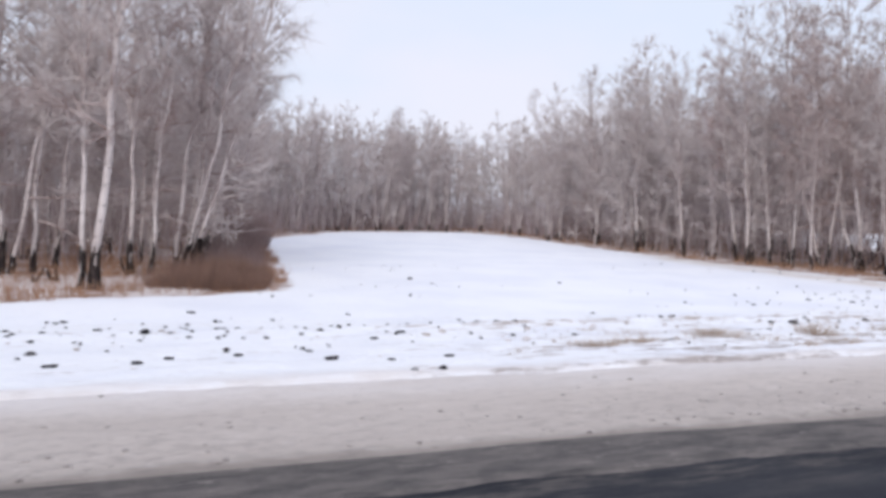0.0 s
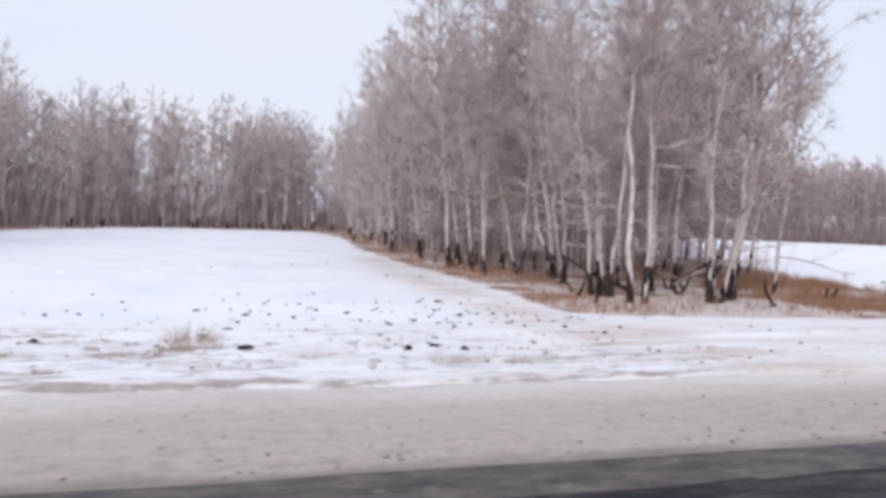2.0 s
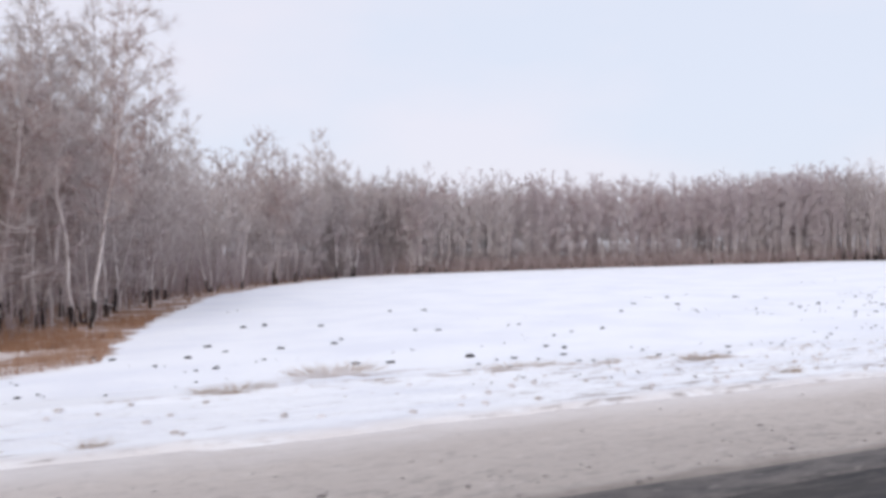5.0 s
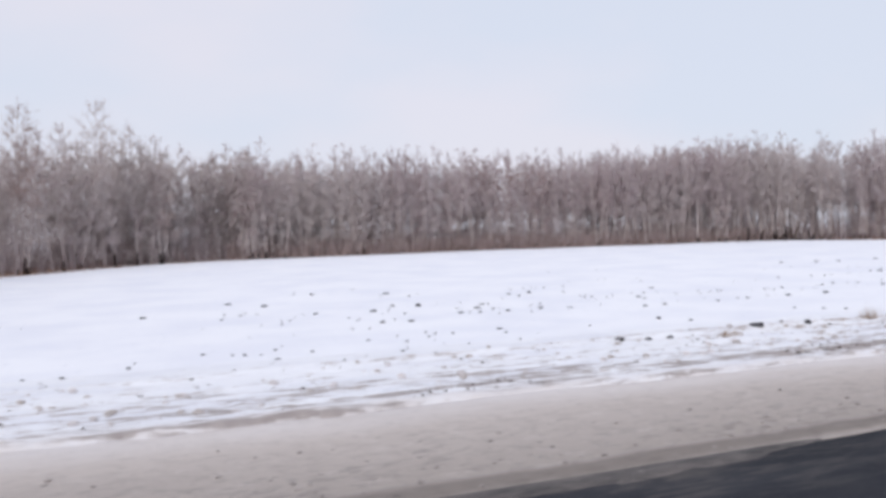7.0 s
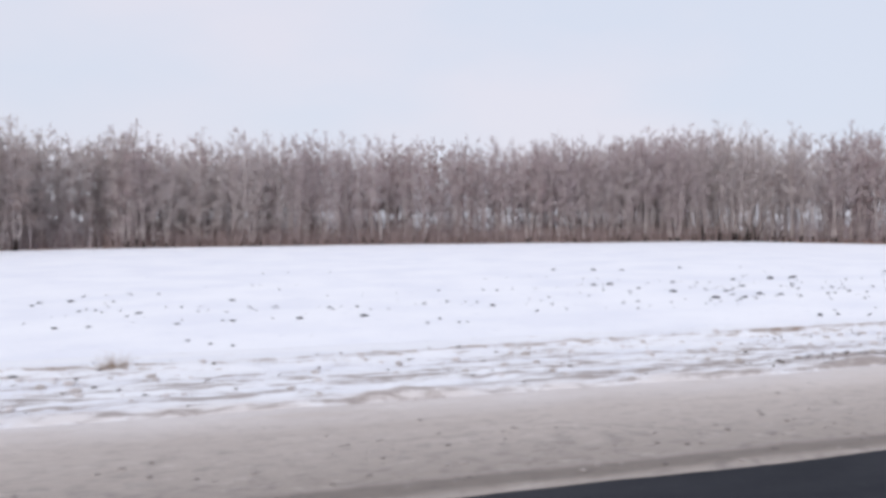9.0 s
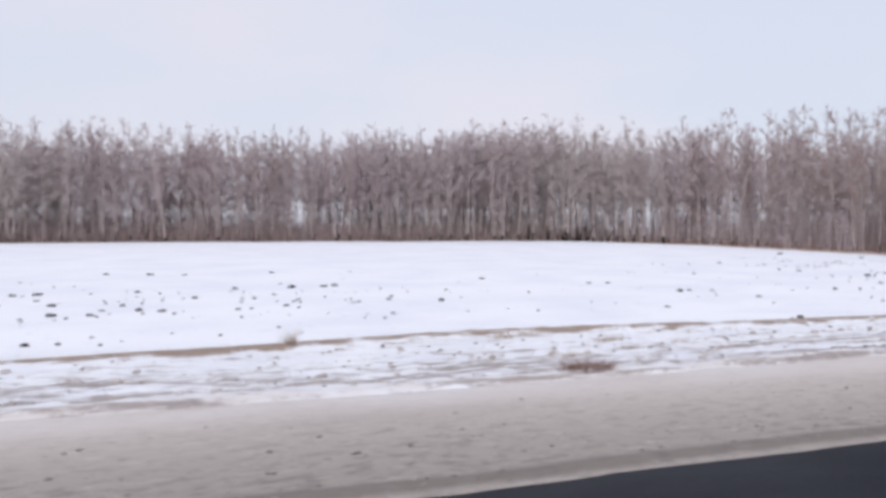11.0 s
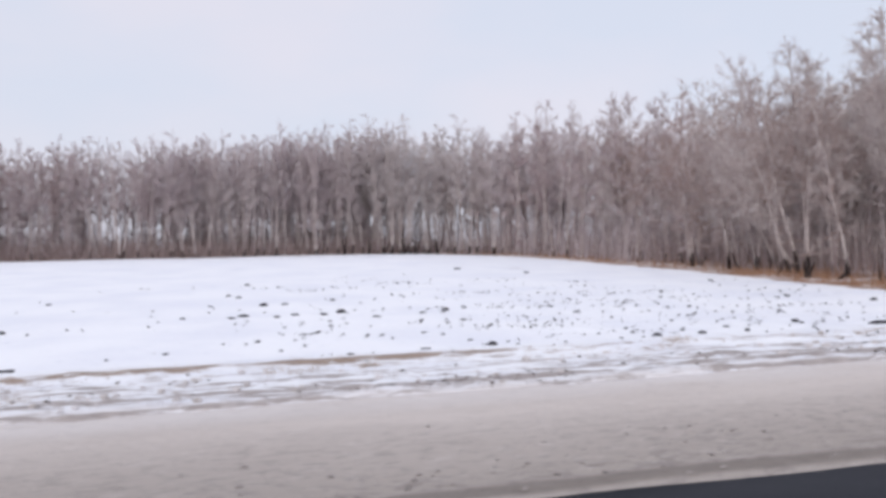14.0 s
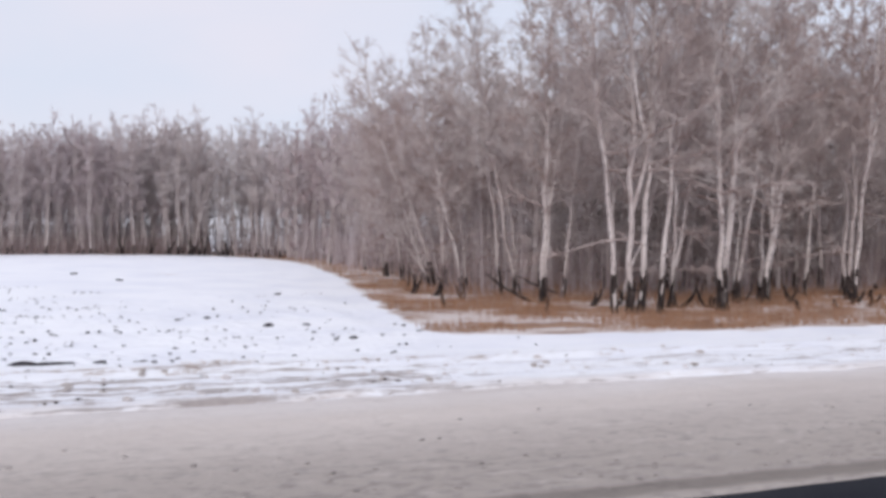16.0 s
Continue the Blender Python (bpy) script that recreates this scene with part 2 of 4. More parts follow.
M_BRUSH = dry_stalk("brush_stems", (0.24, 0.183, 0.178), (0.41, 0.325, 0.315))
M_STEM = dry_stalk("brown_stems", (0.24, 0.18, 0.178), (0.42, 0.34, 0.335))
M_STEM_DARK = dry_stalk("dark_brush_stems", (0.22, 0.155, 0.15), (0.34, 0.26, 0.25))
M_REED = dry_stalk("russet_stems", (0.31, 0.195, 0.15), (0.18, 0.115, 0.095))


# ---- mesh helpers ----
def mesh(name, verts, tris, mats, index=None, smooth=False, layers=()):
    verts, tris = np.asarray(verts, np.float32), np.asarray(tris, np.int32)
    me = bpy.data.meshes.new(name)
    me.vertices.add(len(verts))
    me.vertices.foreach_set("co", verts.ravel())
    me.loops.add(3 * len(tris))
    me.loops.foreach_set("vertex_index", tris.ravel())
    me.polygons.add(len(tris))
    me.polygons.foreach_set("loop_start", np.arange(0, 3 * len(tris), 3, dtype=np.int32))
    for m in mats:
        me.materials.append(m)
    if index is not None:
        me.polygons.foreach_set("material_index", np.asarray(index, np.int32))
    me.polygons.foreach_set("use_smooth", np.full(len(tris), smooth))
    for key, values in layers:
        me.attributes.new(key, "FLOAT", "POINT").data.foreach_set("value", np.asarray(values, np.float32))
    me.update(calc_edges=True)
    return me


def part(name, me, parent, label=""):
    ob = new(name, me)
    ob.parent = parent
    return tagged(ob, label) if label else ob


def joined(pieces):
    """One array of vertices and one of triangles from several."""
    vs, ts, n = [], [], 0
    for v, t in pieces:
        vs.append(v)
        ts.append(np.asarray(t) + n)
        n += len(v)
    return np.concatenate(vs), np.concatenate(ts)


def tube(points, radii, sides, closed=True):
    p, r = np.asarray(points, float), np.asarray(radii, float)
    d = np.gradient(p, axis=0)
    d /= np.linalg.norm(d, axis=1)[:, None] + 1e-9
    ref = np.array((0.0, 0, 1)) if abs(d[:, 2]).mean() < 0.8 else np.array((1.0, 0, 0))
    u = np.cross(d, ref)
    u /= np.linalg.norm(u, axis=1)[:, None] + 1e-9
    w = np.cross(d, u)
    a = np.linspace(0, 2 * np.pi, sides, endpoint=False)
    v = p[:, None] + r[:, None, None] * (np.cos(a)[None, :, None] * u[:, None] + np.sin(a)[None, :, None] * w[:, None])
    n = len(p)
    i = np.arange(n - 1)[:, None] * sides
    j = np.arange(sides)[None]
    k = (j + 1) % sides
    q = np.stack([i + j, i + k, i + sides + k, i + sides + j], -1).reshape(-1, 4)
    t = np.concatenate([q[:, [0, 1, 2]], q[:, [0, 2, 3]]])
    v = v.reshape(-1, 3)
    if closed:
        fan = [(0, m, m + 1) for m in range(1, sides - 1)]
        fan += [((n - 1) * sides, (n - 1) * sides + m + 1, (n - 1) * sides + m) for m in range(1, sides - 1)]
        t = np.concatenate([t, np.array(fan)])
    return v, t


def blades(base, tip, width, rng):
    """Thin upright triangles, one a stalk or twig."""
    d = tip - base
    side = np.cross(d, rng.normal(size=d.shape))
    side /= np.linalg.norm(side, axis=1)[:, None] + 1e-9
    side *= np.asarray(width).reshape(-1, 1) / 2
    v = np.stack([base - side, base + side, tip], 1).reshape(-1, 3)
    return v, np.arange(len(v)).reshape(-1, 3)


def wave(x, y, f, s=0.0):
    """Smooth unevenness of about -1 to 1, wavelength about 1 / f metres."""
    x, y = x * f * 6.28 + s, y * f * 6.28 - s * 1.7
    return (np.sin(x + 1.3 * np.sin(y * 0.7 + s)) + np.sin(0.77 * y - 1.1 * np.sin(0.6 * x) + 2 * s) + np.sin(0.63 * (x + y) + 3 * s) + np.sin(1.37 * (x - y) + s)) / 4


# ---- the plan, in metres: x along the road, y away from it ----
GROVE_A = [(-60, 17.2), (-2, 17.4), (1.0, 18.0), (3.5, 18.7), (4.3, 20.5), (4.4, 23), (5.1, 28), (5.7, 35), (6.3, 43), (8.2, 46), (13.7, 55), (22, 58), (26, 59), (26, 90), (-60, 90)]
GROVE_B = [(25.2, 15.5), (31, 14.9), (33.4, 14.8), (35.3, 15.2), (37.9, 16.3), (40.6, 17.6), (41.2, 19.5), (41.4, 22), (41.8, 25.5), (43, 32), (44.7, 40), (46, 46), (50, 53.5), (59, 66), (70, 72), (70, 92), (25, 92), (25.5, 58), (26.4, 50), (25.2, 38), (25.2, 29), (25.6, 22)]
BEYOND = [(-140, 104), (330, 104), (330, 135), (-140, 135)]
GROVE_C = [(138.2, 16.8), (141, 16.0), (146, 15.6), (152, 15.6), (230, 15.5), (230, 95), (132, 95), (133, 74), (138.5, 68), (140.4, 56), (140.4, 42), (139.2, 31), (138.6, 23)]
FOREST = [(66, 71), (80, 73), (100, 74), (120, 73.5), (134, 72.5), (134, 95), (66, 95)]


def depth(poly, x, y):
    """How far inside a plan outline, in metres; negative outside."""
    p = np.array(poly)
    q = np.roll(p, -1, 0)
    best, inside = np.full(x.shape, 1e9), np.zeros(x.shape, bool)
    for (ax, ay), (bx, by) in zip(p, q):
        ex, ey = bx - ax, by - ay
        t = np.clip(((x - ax) * ex + (y - ay) * ey) / (ex * ex + ey * ey), 0, 1)
        best = np.minimum(best, np.hypot(x - ax - t * ex, y - ay - t * ey))
        if ay != by:
            inside ^= ((ay > y) != (by > y)) & (x < ex * (y - ay) / (by - ay) + ax)
    return np.where(inside, best, -best)


def litter_depth(x, y):
    d = np.full(np.shape(x), -1e9)
    for poly in (GROVE_A, GROVE_B, GROVE_C, FOREST):
        d = np.maximum(d, depth(poly, x, y))
    return d


def height(x, y):
    x, y = np.asarray(x, float), np.asarray(y, float)
    s = np.clip((y - 22) / 50, 0, 1)
    mid = np.clip((x - 30) / 25, 0, 1) * np.clip((150 - x) / 25, 0, 1)
    z = s * s * (3 - 2 * s) * (0.10 + 0.35 * mid)
    # the long field rises at once behind its verge
    swell = np.clip((x - 62) / 28, 0, 1) * np.clip((138 - x) / 10, 0, 1)
    z = z + swell * np.clip(0.45 * (1 - np.exp(-np.clip(y - 13.2, 0, 200) / 14)) - z, 0, 1)
    far = np.clip((np.abs(y - 10) - 4) / 8, 0, 1)
    z = z + far * (0.035 * wave(x, y, 0.05) + 0.014 * wave(x, y, 0.21, 2.0) + 0.012 * wave(x, y, 0.7, 4.0))
    low = np.clip((10.6 - y) / 1.0, 0, 1)
    return z - 0.16 * low


# ---- ground, verge, shoulder, road ----
def sheet(name, xs, ys, zfun, mats, layers, label, smooth=True):
    gx, gy = np.meshgrid(xs, ys)
    v = np.stack([gx, gy, zfun(gx, gy)], -1).reshape(-1, 3)
    nx, ny = len(xs), len(ys)
    i = (np.arange(ny - 1)[:, None] * nx + np.arange(nx - 1)[None]).ravel()
    t = np.concatenate([np.stack([i, i + 1, i + nx + 1], -1), np.stack([i, i + nx + 1, i + nx], -1)])
    ob = new(name, mesh(name, v, t, mats, None, smooth, [(k, fn(v[:, 0], v[:, 1])) for k, fn in layers]))
    return tagged(ob, label, kind="structure")


PATCHES = [(45.3, 14.1, 1.8, 0.8), (43.2, 12.7, 1.3, 0.35), (48.6, 13.0, 1.6, 0.3), (52.3, 12.3, 1.1, 0.25), (132.0, 40.0, 1.6, 1.0), (22.8, 14.8, 1.2, 0.6)]
TRACK = [(26.5, 9.0), (24.4, 13.0), (24.1, 18.0), (24.2, 25.0), (24.6, 32.0)]


def litter_cover(x, y):
    cover = np.clip(0.5 + litter_depth(x, y) / 1.6, 0, 1)
    for a, b, w, h in PATCHES:
        cover = np.maximum(cover, 0.6 * np.exp(-(((x - a) / w) ** 2 + ((y - b) / h) ** 2)))
    return cover


def track_wear(x, y):
    """Where wheels have mixed sand into the snow: the field track and its mouth on the road."""
    best = np.full(np.shape(x), 1e9)
    for (ax, ay), (bx, by) in zip(TRACK, TRACK[1:]):
        ex, ey = bx - ax, by - ay
        t = np.clip(((x - ax) * ex + (y - ay) * ey) / (ex * ex + ey * ey), 0, 1)
        best = np.minimum(best, np.hypot(x - ax - t * ex, y - ay - t * ey))
    mouth = 0.55 * np.exp(-((x - 30) / 8.5) ** 2) * np.clip((15.6 - y) / 2.5, 0, 1) * np.clip((y - 7) / 1.5, 0, 1)
    return np.clip(np.exp(-(best / 1.15) ** 2) + mouth, 0, 1)


XS = np.concatenate([np.linspace(-2400, -120, 12), np.linspace(-100, -28, 40), np.arange(-26, 168, 0.5), np.linspace(170, 240, 40), np.linspace(280, 2600, 12)])
YS = np.concatenate([np.linspace(-2400, -60, 10), np.linspace(-40, 8, 12), np.arange(8.6, 32, 0.36), np.arange(32.6, 60, 0.7), np.arange(61, 104, 1.3), np.linspace(110, 220, 16), np.linspace(300, 2600, 12)])


def field_churn(x, y):
    """Frozen footprints and wheel marks in the corner before the eastern grove."""
    return np.clip((x - 116) / 12, 0, 1) * np.clip((139 - x) / 2, 0, 1) * np.clip((34 - y) / 12, 0, 1) * np.clip((y - 12) / 2, 0, 1)


def snow_dust(x, y):
    """Where snow has blown in among the trunks at the front of the groves."""
    return np.exp(-((x - 30.6) / 3.6) ** 2) * np.clip((21 - y) / 3, 0, 1) + 0.8 * np.exp(-((x + 1) / 5) ** 2) * np.clip((y - 18.2) / 1.0, 0, 1) * np.clip((26 - y) / 3, 0, 1)


def ground_height(x, y):
    d = depth(GROVE_C, x, y)
    ruts = np.exp(-((d + 1.0) / 0.16) ** 2) + np.exp(-((d + 2.5) / 0.16) ** 2) + 0.8 * np.exp(-((d + 3.6) / 0.14) ** 2)
    churn = field_churn(x, y)
    return height(x, y) - 0.07 * ruts * (y > 15.5) * (y < 45) * (x < 141) + 0.06 * churn * (wave(x, y, 0.9, 3) + wave(x, y, 1.3, 6))


sheet("ground", XS, YS, ground_height, [M_GROUND], [("litter", litter_cover), ("wear", track_wear), ("churn", field_churn), ("dust", snow_dust)], "snow-covered field with brown leaf litter under the birches")

VERGE_TO = 14.3


def snow_edge(x):
    """Where the packed shoulder ends and the loose verge snow begins."""
    base = np.interp(x, (-20, 25, 45, 70, 90, 102, 110, 118, 130, 150), (9.15, 9.2, 9.45, 9.35, 9.65, 9.7, 10.1, 10.4, 10.35, 10.6))
    return base + 0.10 * wave(x, 0 * x, 0.13) + 0.06 * wave(x, 0 * x, 0.45, 3) + 0.03 * wave(x, 0 * x, 1.4, 5)


def straw_line(x):
    """The line of dry grass where the ploughed verge meets the field."""
    base = np.interp(x, (80, 89, 92, 96, 99, 102, 107, 109, 112, 116, 121, 125, 138), (12.6, 13.05, 13.25, 13.75, 13.7, 13.5, 13.35, 13.15, 12.95, 13.15, 13.05, 12.95, 12.9))
    return base + np.interp(x, (80, 90), (0.25, 0.05)) * wave(x, 0 * x, 0.06, 2)


def rough(x):
    """How much the plough has churned the verge."""
    return np.interp(x, (-20, 3, 8, 24, 27, 44, 50, 134, 138, 160), (0.45, 0.45, 1, 0.95, 0.6, 0.5, 0.9, 1, 0.7, 0.7))


def verge_height(x, y):
    e = y - snow_edge(x)
    body = np.clip(e / 0.10, 0, 1) * np.clip((VERGE_TO - y) / 0.4, 0, 1)
    rim = np.exp(-((e - 0.16) / 0.12) ** 2) * np.clip(0.01 + 0.05 * wave(x, 3 * y, 0.4, 1), 0, 1)
    rut = 0.030 * wave(0.25 * x, 2.0 * y, 0.7, 3.0) + 0.022 * wave(0.6 * x, 1.8 * y, 1.4, 5.0) + 0.022 * wave(0.8 * x, y, 2.6, 7.0)
    rut = rut * rough(x) * np.clip((straw_line(x) + 0.4 - y) / 0.4, 0.15, 1)
    bank = np.exp(-((y - straw_line(x)) / 0.3) ** 2) * 0.07
    top = height(x, np.maximum(y, 11.5)) * np.clip((y - 11) / 2, 0, 1) + 0.012 + rim + rut + bank + 0.03
    return np.where(body > 0, body * top - 0.04 * (1 - body), -0.13)


def straw_band(x, y):
    near = np.exp(-((y - straw_line(x) - 0.09 * wave(x, 0 * y, 0.55, 4)) / (np.interp(x, (80, 90), (0.38, 0.34)) + 0.16 * wave(x, 0 * y, 0.22, 1))) ** 2)
    band = np.clip(near * np.maximum(0.75 + 0.7 * wave(x, 0 * y, 0.035, 4), np.interp(x, (86, 90, 120, 127, 138), (0, 1, 0.95, 0.3, 0)) * (0.85 + 0.5 * wave(x, 0 * y, 0.11, 2))) * np.interp(x, (3, 8, 16, 19, 40, 46, 57, 84, 90, 120, 127), (0.15, 0.9, 0.8, 0.15, 0.15, 0.45, 0.4, 0.45, 1, 1, 0.4)), 0, 1)
    for a, b, w, h in PATCHES:
        band = np.maximum(band, 0.72 * np.exp(-(((x - a) / w) ** 2 + ((y - b) / h) ** 2)))
    return band


def scraped(x, y):
    """Where the plough has left grit: by the snow rim and in the ruts behind it. Shade is painted along the rim's foot.
    """
    e = y - snow_edge(x)
    # thin dark line painted for the shade below the rim
    foot = np.exp(-((e - 0.09) / 0.06) ** 2) * np.clip(0.25 + 0.9 * wave(x, 0 * y, 0.12, 2), 0, 0.7)
    field = np.clip((y - straw_line(x) - 0.15) / 0.35, 0, 1)
    # a second ridge of grit half a metre behind the rim
    back = 0.5 + 0.22 * wave(x, 0 * y, 0.07, 3)
    ridge = np.exp(-((e - back) / 0.17) ** 2) * np.clip(0.45 + 0.8 * wave(x, 0 * y, 0.09, 6), 0, 0.8) * np.interp(x, (54, 62, 130, 138), (0, 1, 1, 0))
    return np.clip(foot + ridge + np.interp(x, (54, 62), (0.25, 0.42)) * np.exp(-((e - 1.1) / 1.0) ** 2) + 0.9 * (rough(x) - 1) - 1.3 * field, -1.3, 1.2)


sheet("verge", np.arange(-24, 166, 0.22), np.concatenate([np.arange(8.9, 11.0, 0.055), np.arange(11.0, VERGE_TO + 0.1, 0.1)]), verge_height, [M_VERGE], [("straw", straw_band), ("scraped", scraped), ("wear", track_wear), ("sand", lambda x, y: 0.75 * np.clip(1.0 - (y - snow_edge(x)) / 0.55, 0, 1))], "churned roadside snow with dirt streaks and dry grass")


def road_edge(x):
    """Where the packed snow stops and slush or asphalt begins."""
    return np.interp(x, (-20, 4, 12, 33, 42, 58, 68, 84, 93, 98, 114, 118, 132, 140), (6.3, 6.25, 6.02, 6.07, 6.0, 5.92, 5.9, 5.88, 5.8, 5.84, 5.84, 5.9, 5.58, 5.55)) + 0.03 * wave(x, 0 * x, 0.21, 1)


def shoulder_height(x, y):
    edge = np.clip((snow_edge(x) + 0.12 - y) / 0.2, 0, 1)
    edge = edge * np.clip((y - road_edge(x) + 0.03) / 0.34, 0.0, 1) ** 0.8
    return np.where(y < 6.6, -0.035, -0.10) * (1 - edge) + edge * (0.012 + 0.012 * wave(0.5 * x, y, 0.5) + 0.008 * wave(x, y, 1.7, 2) + 0.006 * wave(x, y, 3.1, 5))


ROADX = np.concatenate([np.linspace(-900, -60, 15), np.arange(-40, 190, 0.36), np.linspace(210, 1100, 15)])
sheet("shoulder", ROADX, np.concatenate([np.arange(5.40, 6.6, 0.06), np.arange(6.65, 11.0, 0.15)]), shoulder_height, [M_SHOULDER], [("clean", lambda x, y: np.clip((y - snow_edge(x) + 1.2) / 1.1, 0, 1)), ("grit", lambda x, y: np.clip((8.9 - y) / 2.4, 0, 1) * np.interp(x, (10, 50, 75, 120), (0.62, 0.78, 1.12, 1.03)) * (1 - 0.12 * np.exp(-((y - road_edge(x) - 0.08) / 0.08) ** 2))), ("stripe", lambda x, y: np.exp(-((y - road_edge(x) - np.interp(x, (50, 66), (0.02, 0.30))) / np.interp(x, (50, 66), (0.3, 0.15))) ** 2) * np.interp(x, (55, 66), (0.75, 0.9)))], "beige sanded snow packed on the road shoulder")


def slush_height(x, y):
    inner = np.interp(x, (-20, 5, 11, 34, 40, 54, 64, 68), (5.47, 5.46, 5.32, 5.6, 5.42, 5.62, 5.74, 6.6)) + 0.05 * wave(x, 0 * x, 0.09) + 0.05 * wave(x, y, 0.6) + 0.05 * wave(x, 3 * y, 0.9, 2)
    on = np.clip((y - inner) / 0.09, 0, 1) * np.clip((road_edge(x) + 0.14 - y) / 0.06, 0, 1)
    return on * (0.004 + 0.008 * wave(0.3 * x, y, 0.8, 1)) - 0.03 * (1 - on)


sheet("slush_strip", ROADX, np.concatenate([np.arange(5.2, 6.42, 0.07), [6.47]]), slush_height, [M_SLUSH], [], "grey gritty slush along the asphalt edge")
sheet("road", ROADX, np.array([-7.0, -6.9, -4, -1, 2, 4.5, 6.3, 6.45]), lambda x, y: np.where((y < -6.95) | (y > 6.4), -0.14, -0.02), [M_ASPHALT], [], "dark damp asphalt road")
sheet("shoulder_opposite", ROADX, np.array([-11.0, -10.7, -8.5, -6.7]), lambda x, y: np.where((y < -10.8), -0.2, -0.01), [M_SHOULDER], [("grit", lambda x, y: 0 * x + 0.5), ("stripe", lambda x, y: 0 * x), ("clean", lambda x, y: 0 * x)], "sanded snow on the other road shoulder")


# ---- birches ----
def dome(rel):
    """Half width of a birch crown from its lowest limb (0) to its top (1), as a share of the widest."""
    up = np.sqrt(np.clip(1 - (np.clip(rel - 0.4, 0, 1) / 0.62) ** 2, 0, 1))
    return np.where(rel < 0.4, 0.4 + 0.6 * (rel / 0.4), up)


def stem(rng, base, toward, lean, tall, thick, low, wide, limbs, subs, per, sides, rings, dead, twig_width, feet, reach, hang, forks):
    """Trunk, black foot, limbs and twigs of one stem, each as (vertices, triangles)."""
    s = np.linspace(0, 1, rings)
    off = np.cumsum(rng.normal(0, 1, (rings, 2)), 0)
    off = (off - off[0]) - 0.7 * s[:, None] * (off[-1] - off[0])
    off *= 0.020 * tall / math.sqrt(rings)
    out = tall * math.tan(radians(lean)) * (0.75 * s + 0.25 * np.sin(s * 2.2))
    px, py = base[0] + off[:, 0] + out * math.cos(toward), base[1] + off[:, 1] + out * math.sin(toward)
    path = np.stack([px, py, s * tall - 0.12 * (s == 0)], -1)
    rad = thick * (1 - s) ** 0.85 * (1 + 0.42 * np.exp(-s * tall / 0.5)) + 0.009
    trunk = tube(path, rad, sides)
    prongs = []
    for i in range(forks):
        f, az, u = rng.uniform(0.2, 0.45), rng.uniform(0, 6.28), np.linspace(0, 1, 7)
        reach_out = tall * rng.uniform(0.08, 0.16) * (u ** 0.75 + 0.06 * np.sin(7 * u + az))
        foot_at = np.array([np.interp(f, s, path[:, c]) for c in range(3)])
        prong = foot_at + np.stack([reach_out * math.cos(az), reach_out * math.sin(az), u * tall * (0.88 - f) * rng.uniform(0.75, 1.0)], -1)
        prongs.append(prong)
        trunk = joined([trunk, tube(prong, float(np.interp(f, s, rad)) * 0.7 * (1 - u) ** 0.85 + 0.008, max(5, sides - 2))])
    # black foot with a ragged upper edge
    top, k = rng.uniform(0.35, 1.1) * feet, max(5, sides)
    hs = np.linspace(-0.12, top, 6)
    cx, cy = np.interp(hs, path[:, 2], px), np.interp(hs, path[:, 2], py)
    rr = np.interp(hs, path[:, 2], rad) * np.linspace(1.15, 1.05, 6) + 0.006
    fv, ft = tube(np.stack([cx, cy, hs], -1), rr, k, False)
    fv = fv.reshape(6, k, 3)
    fv[-1, :, 2] += rng.uniform(-0.12, 0.4, k) * feet
    fv[-2, :, 2] += rng.uniform(-0.08, 0.08, k)
    fv[:, :, :2] += rng.normal(size=(6, k, 2)) * 0.010
    wood, ends = [], []
    n = limbs
    rel = ((np.arange(n) + rng.uniform(0, 1, n)) / n) ** 0.85
    turn, lobes = rng.uniform(0, 6.28), rng.uniform(0.12, 0.3)
    for i in range(n):
        az = i * 2.4 + rng.uniform(-0.6, 0.6)
        r = max(0.15, wide * tall * float(dome(rel[i])) * rng.uniform(0.5, 1.0) * (1 + lobes * math.sin(2 * az + turn + 7 * rel[i])))
        z = tall * (low + (1 - low) * rel[i])
        z0 = min(max(z - r * rng.uniform(0.5, 1.5), 0.85 * low * tall), 0.97 * tall)
        a = np.array([np.interp(z0, path[:, 2], px), np.interp(z0, path[:, 2], py), z0])
        b = np.array([np.interp(z, path[:, 2], px) + r * math.cos(az), np.interp(z, path[:, 2], py) + r * math.sin(az), z])
        long = np.linalg.norm(b - a)
        u = np.linspace(0, 1, 5 if sides > 6 else 3)[:, None]
        mid = (a + b) / 2 + np.array((-0.1 * math.cos(az), -0.1 * math.sin(az), rng.uniform(-0.02, 0.16))) * long + rng.normal(0, 0.05, 3) * long
        line = (1 - u) ** 2 * a + 2 * u * (1 - u) * mid + u ** 2 * b
        r0 = max(0.008, 0.42 * float(np.interp(z0, path[:, 2], rad)))
        wood.append(tube(line, r0 * (1 - u[:, 0]) ** 0.8 + 0.004, 3, False))
        ends.append((line[-2], line[-1]))
        if sides < 9:
            ends.append((line[len(u) // 2 - 1], line[len(u) // 2]))
        for _ in range(subs):
            g = rng.uniform(0.3, 0.95)
            c = (1 - g) ** 2 * a + 2 * g * (1 - g) * mid + g ** 2 * b
            way = (b - a) / (long + 1e-9) * 0.6 + rng.normal(0, 0.55, 3) + (0, 0, 0.12)
            d = c + way / np.linalg.norm(way) * rng.uniform(0.4, 0.95) * (0.3 + 0.045 * tall)
            m = (c + d) / 2 + (0, 0, 0.06)
            if sides > 4:
                side = np.cross(d - c, rng.normal(0, 1, 3))
                side *= (0.5 * r0 + 0.003) / (np.linalg.norm(side) + 1e-9)
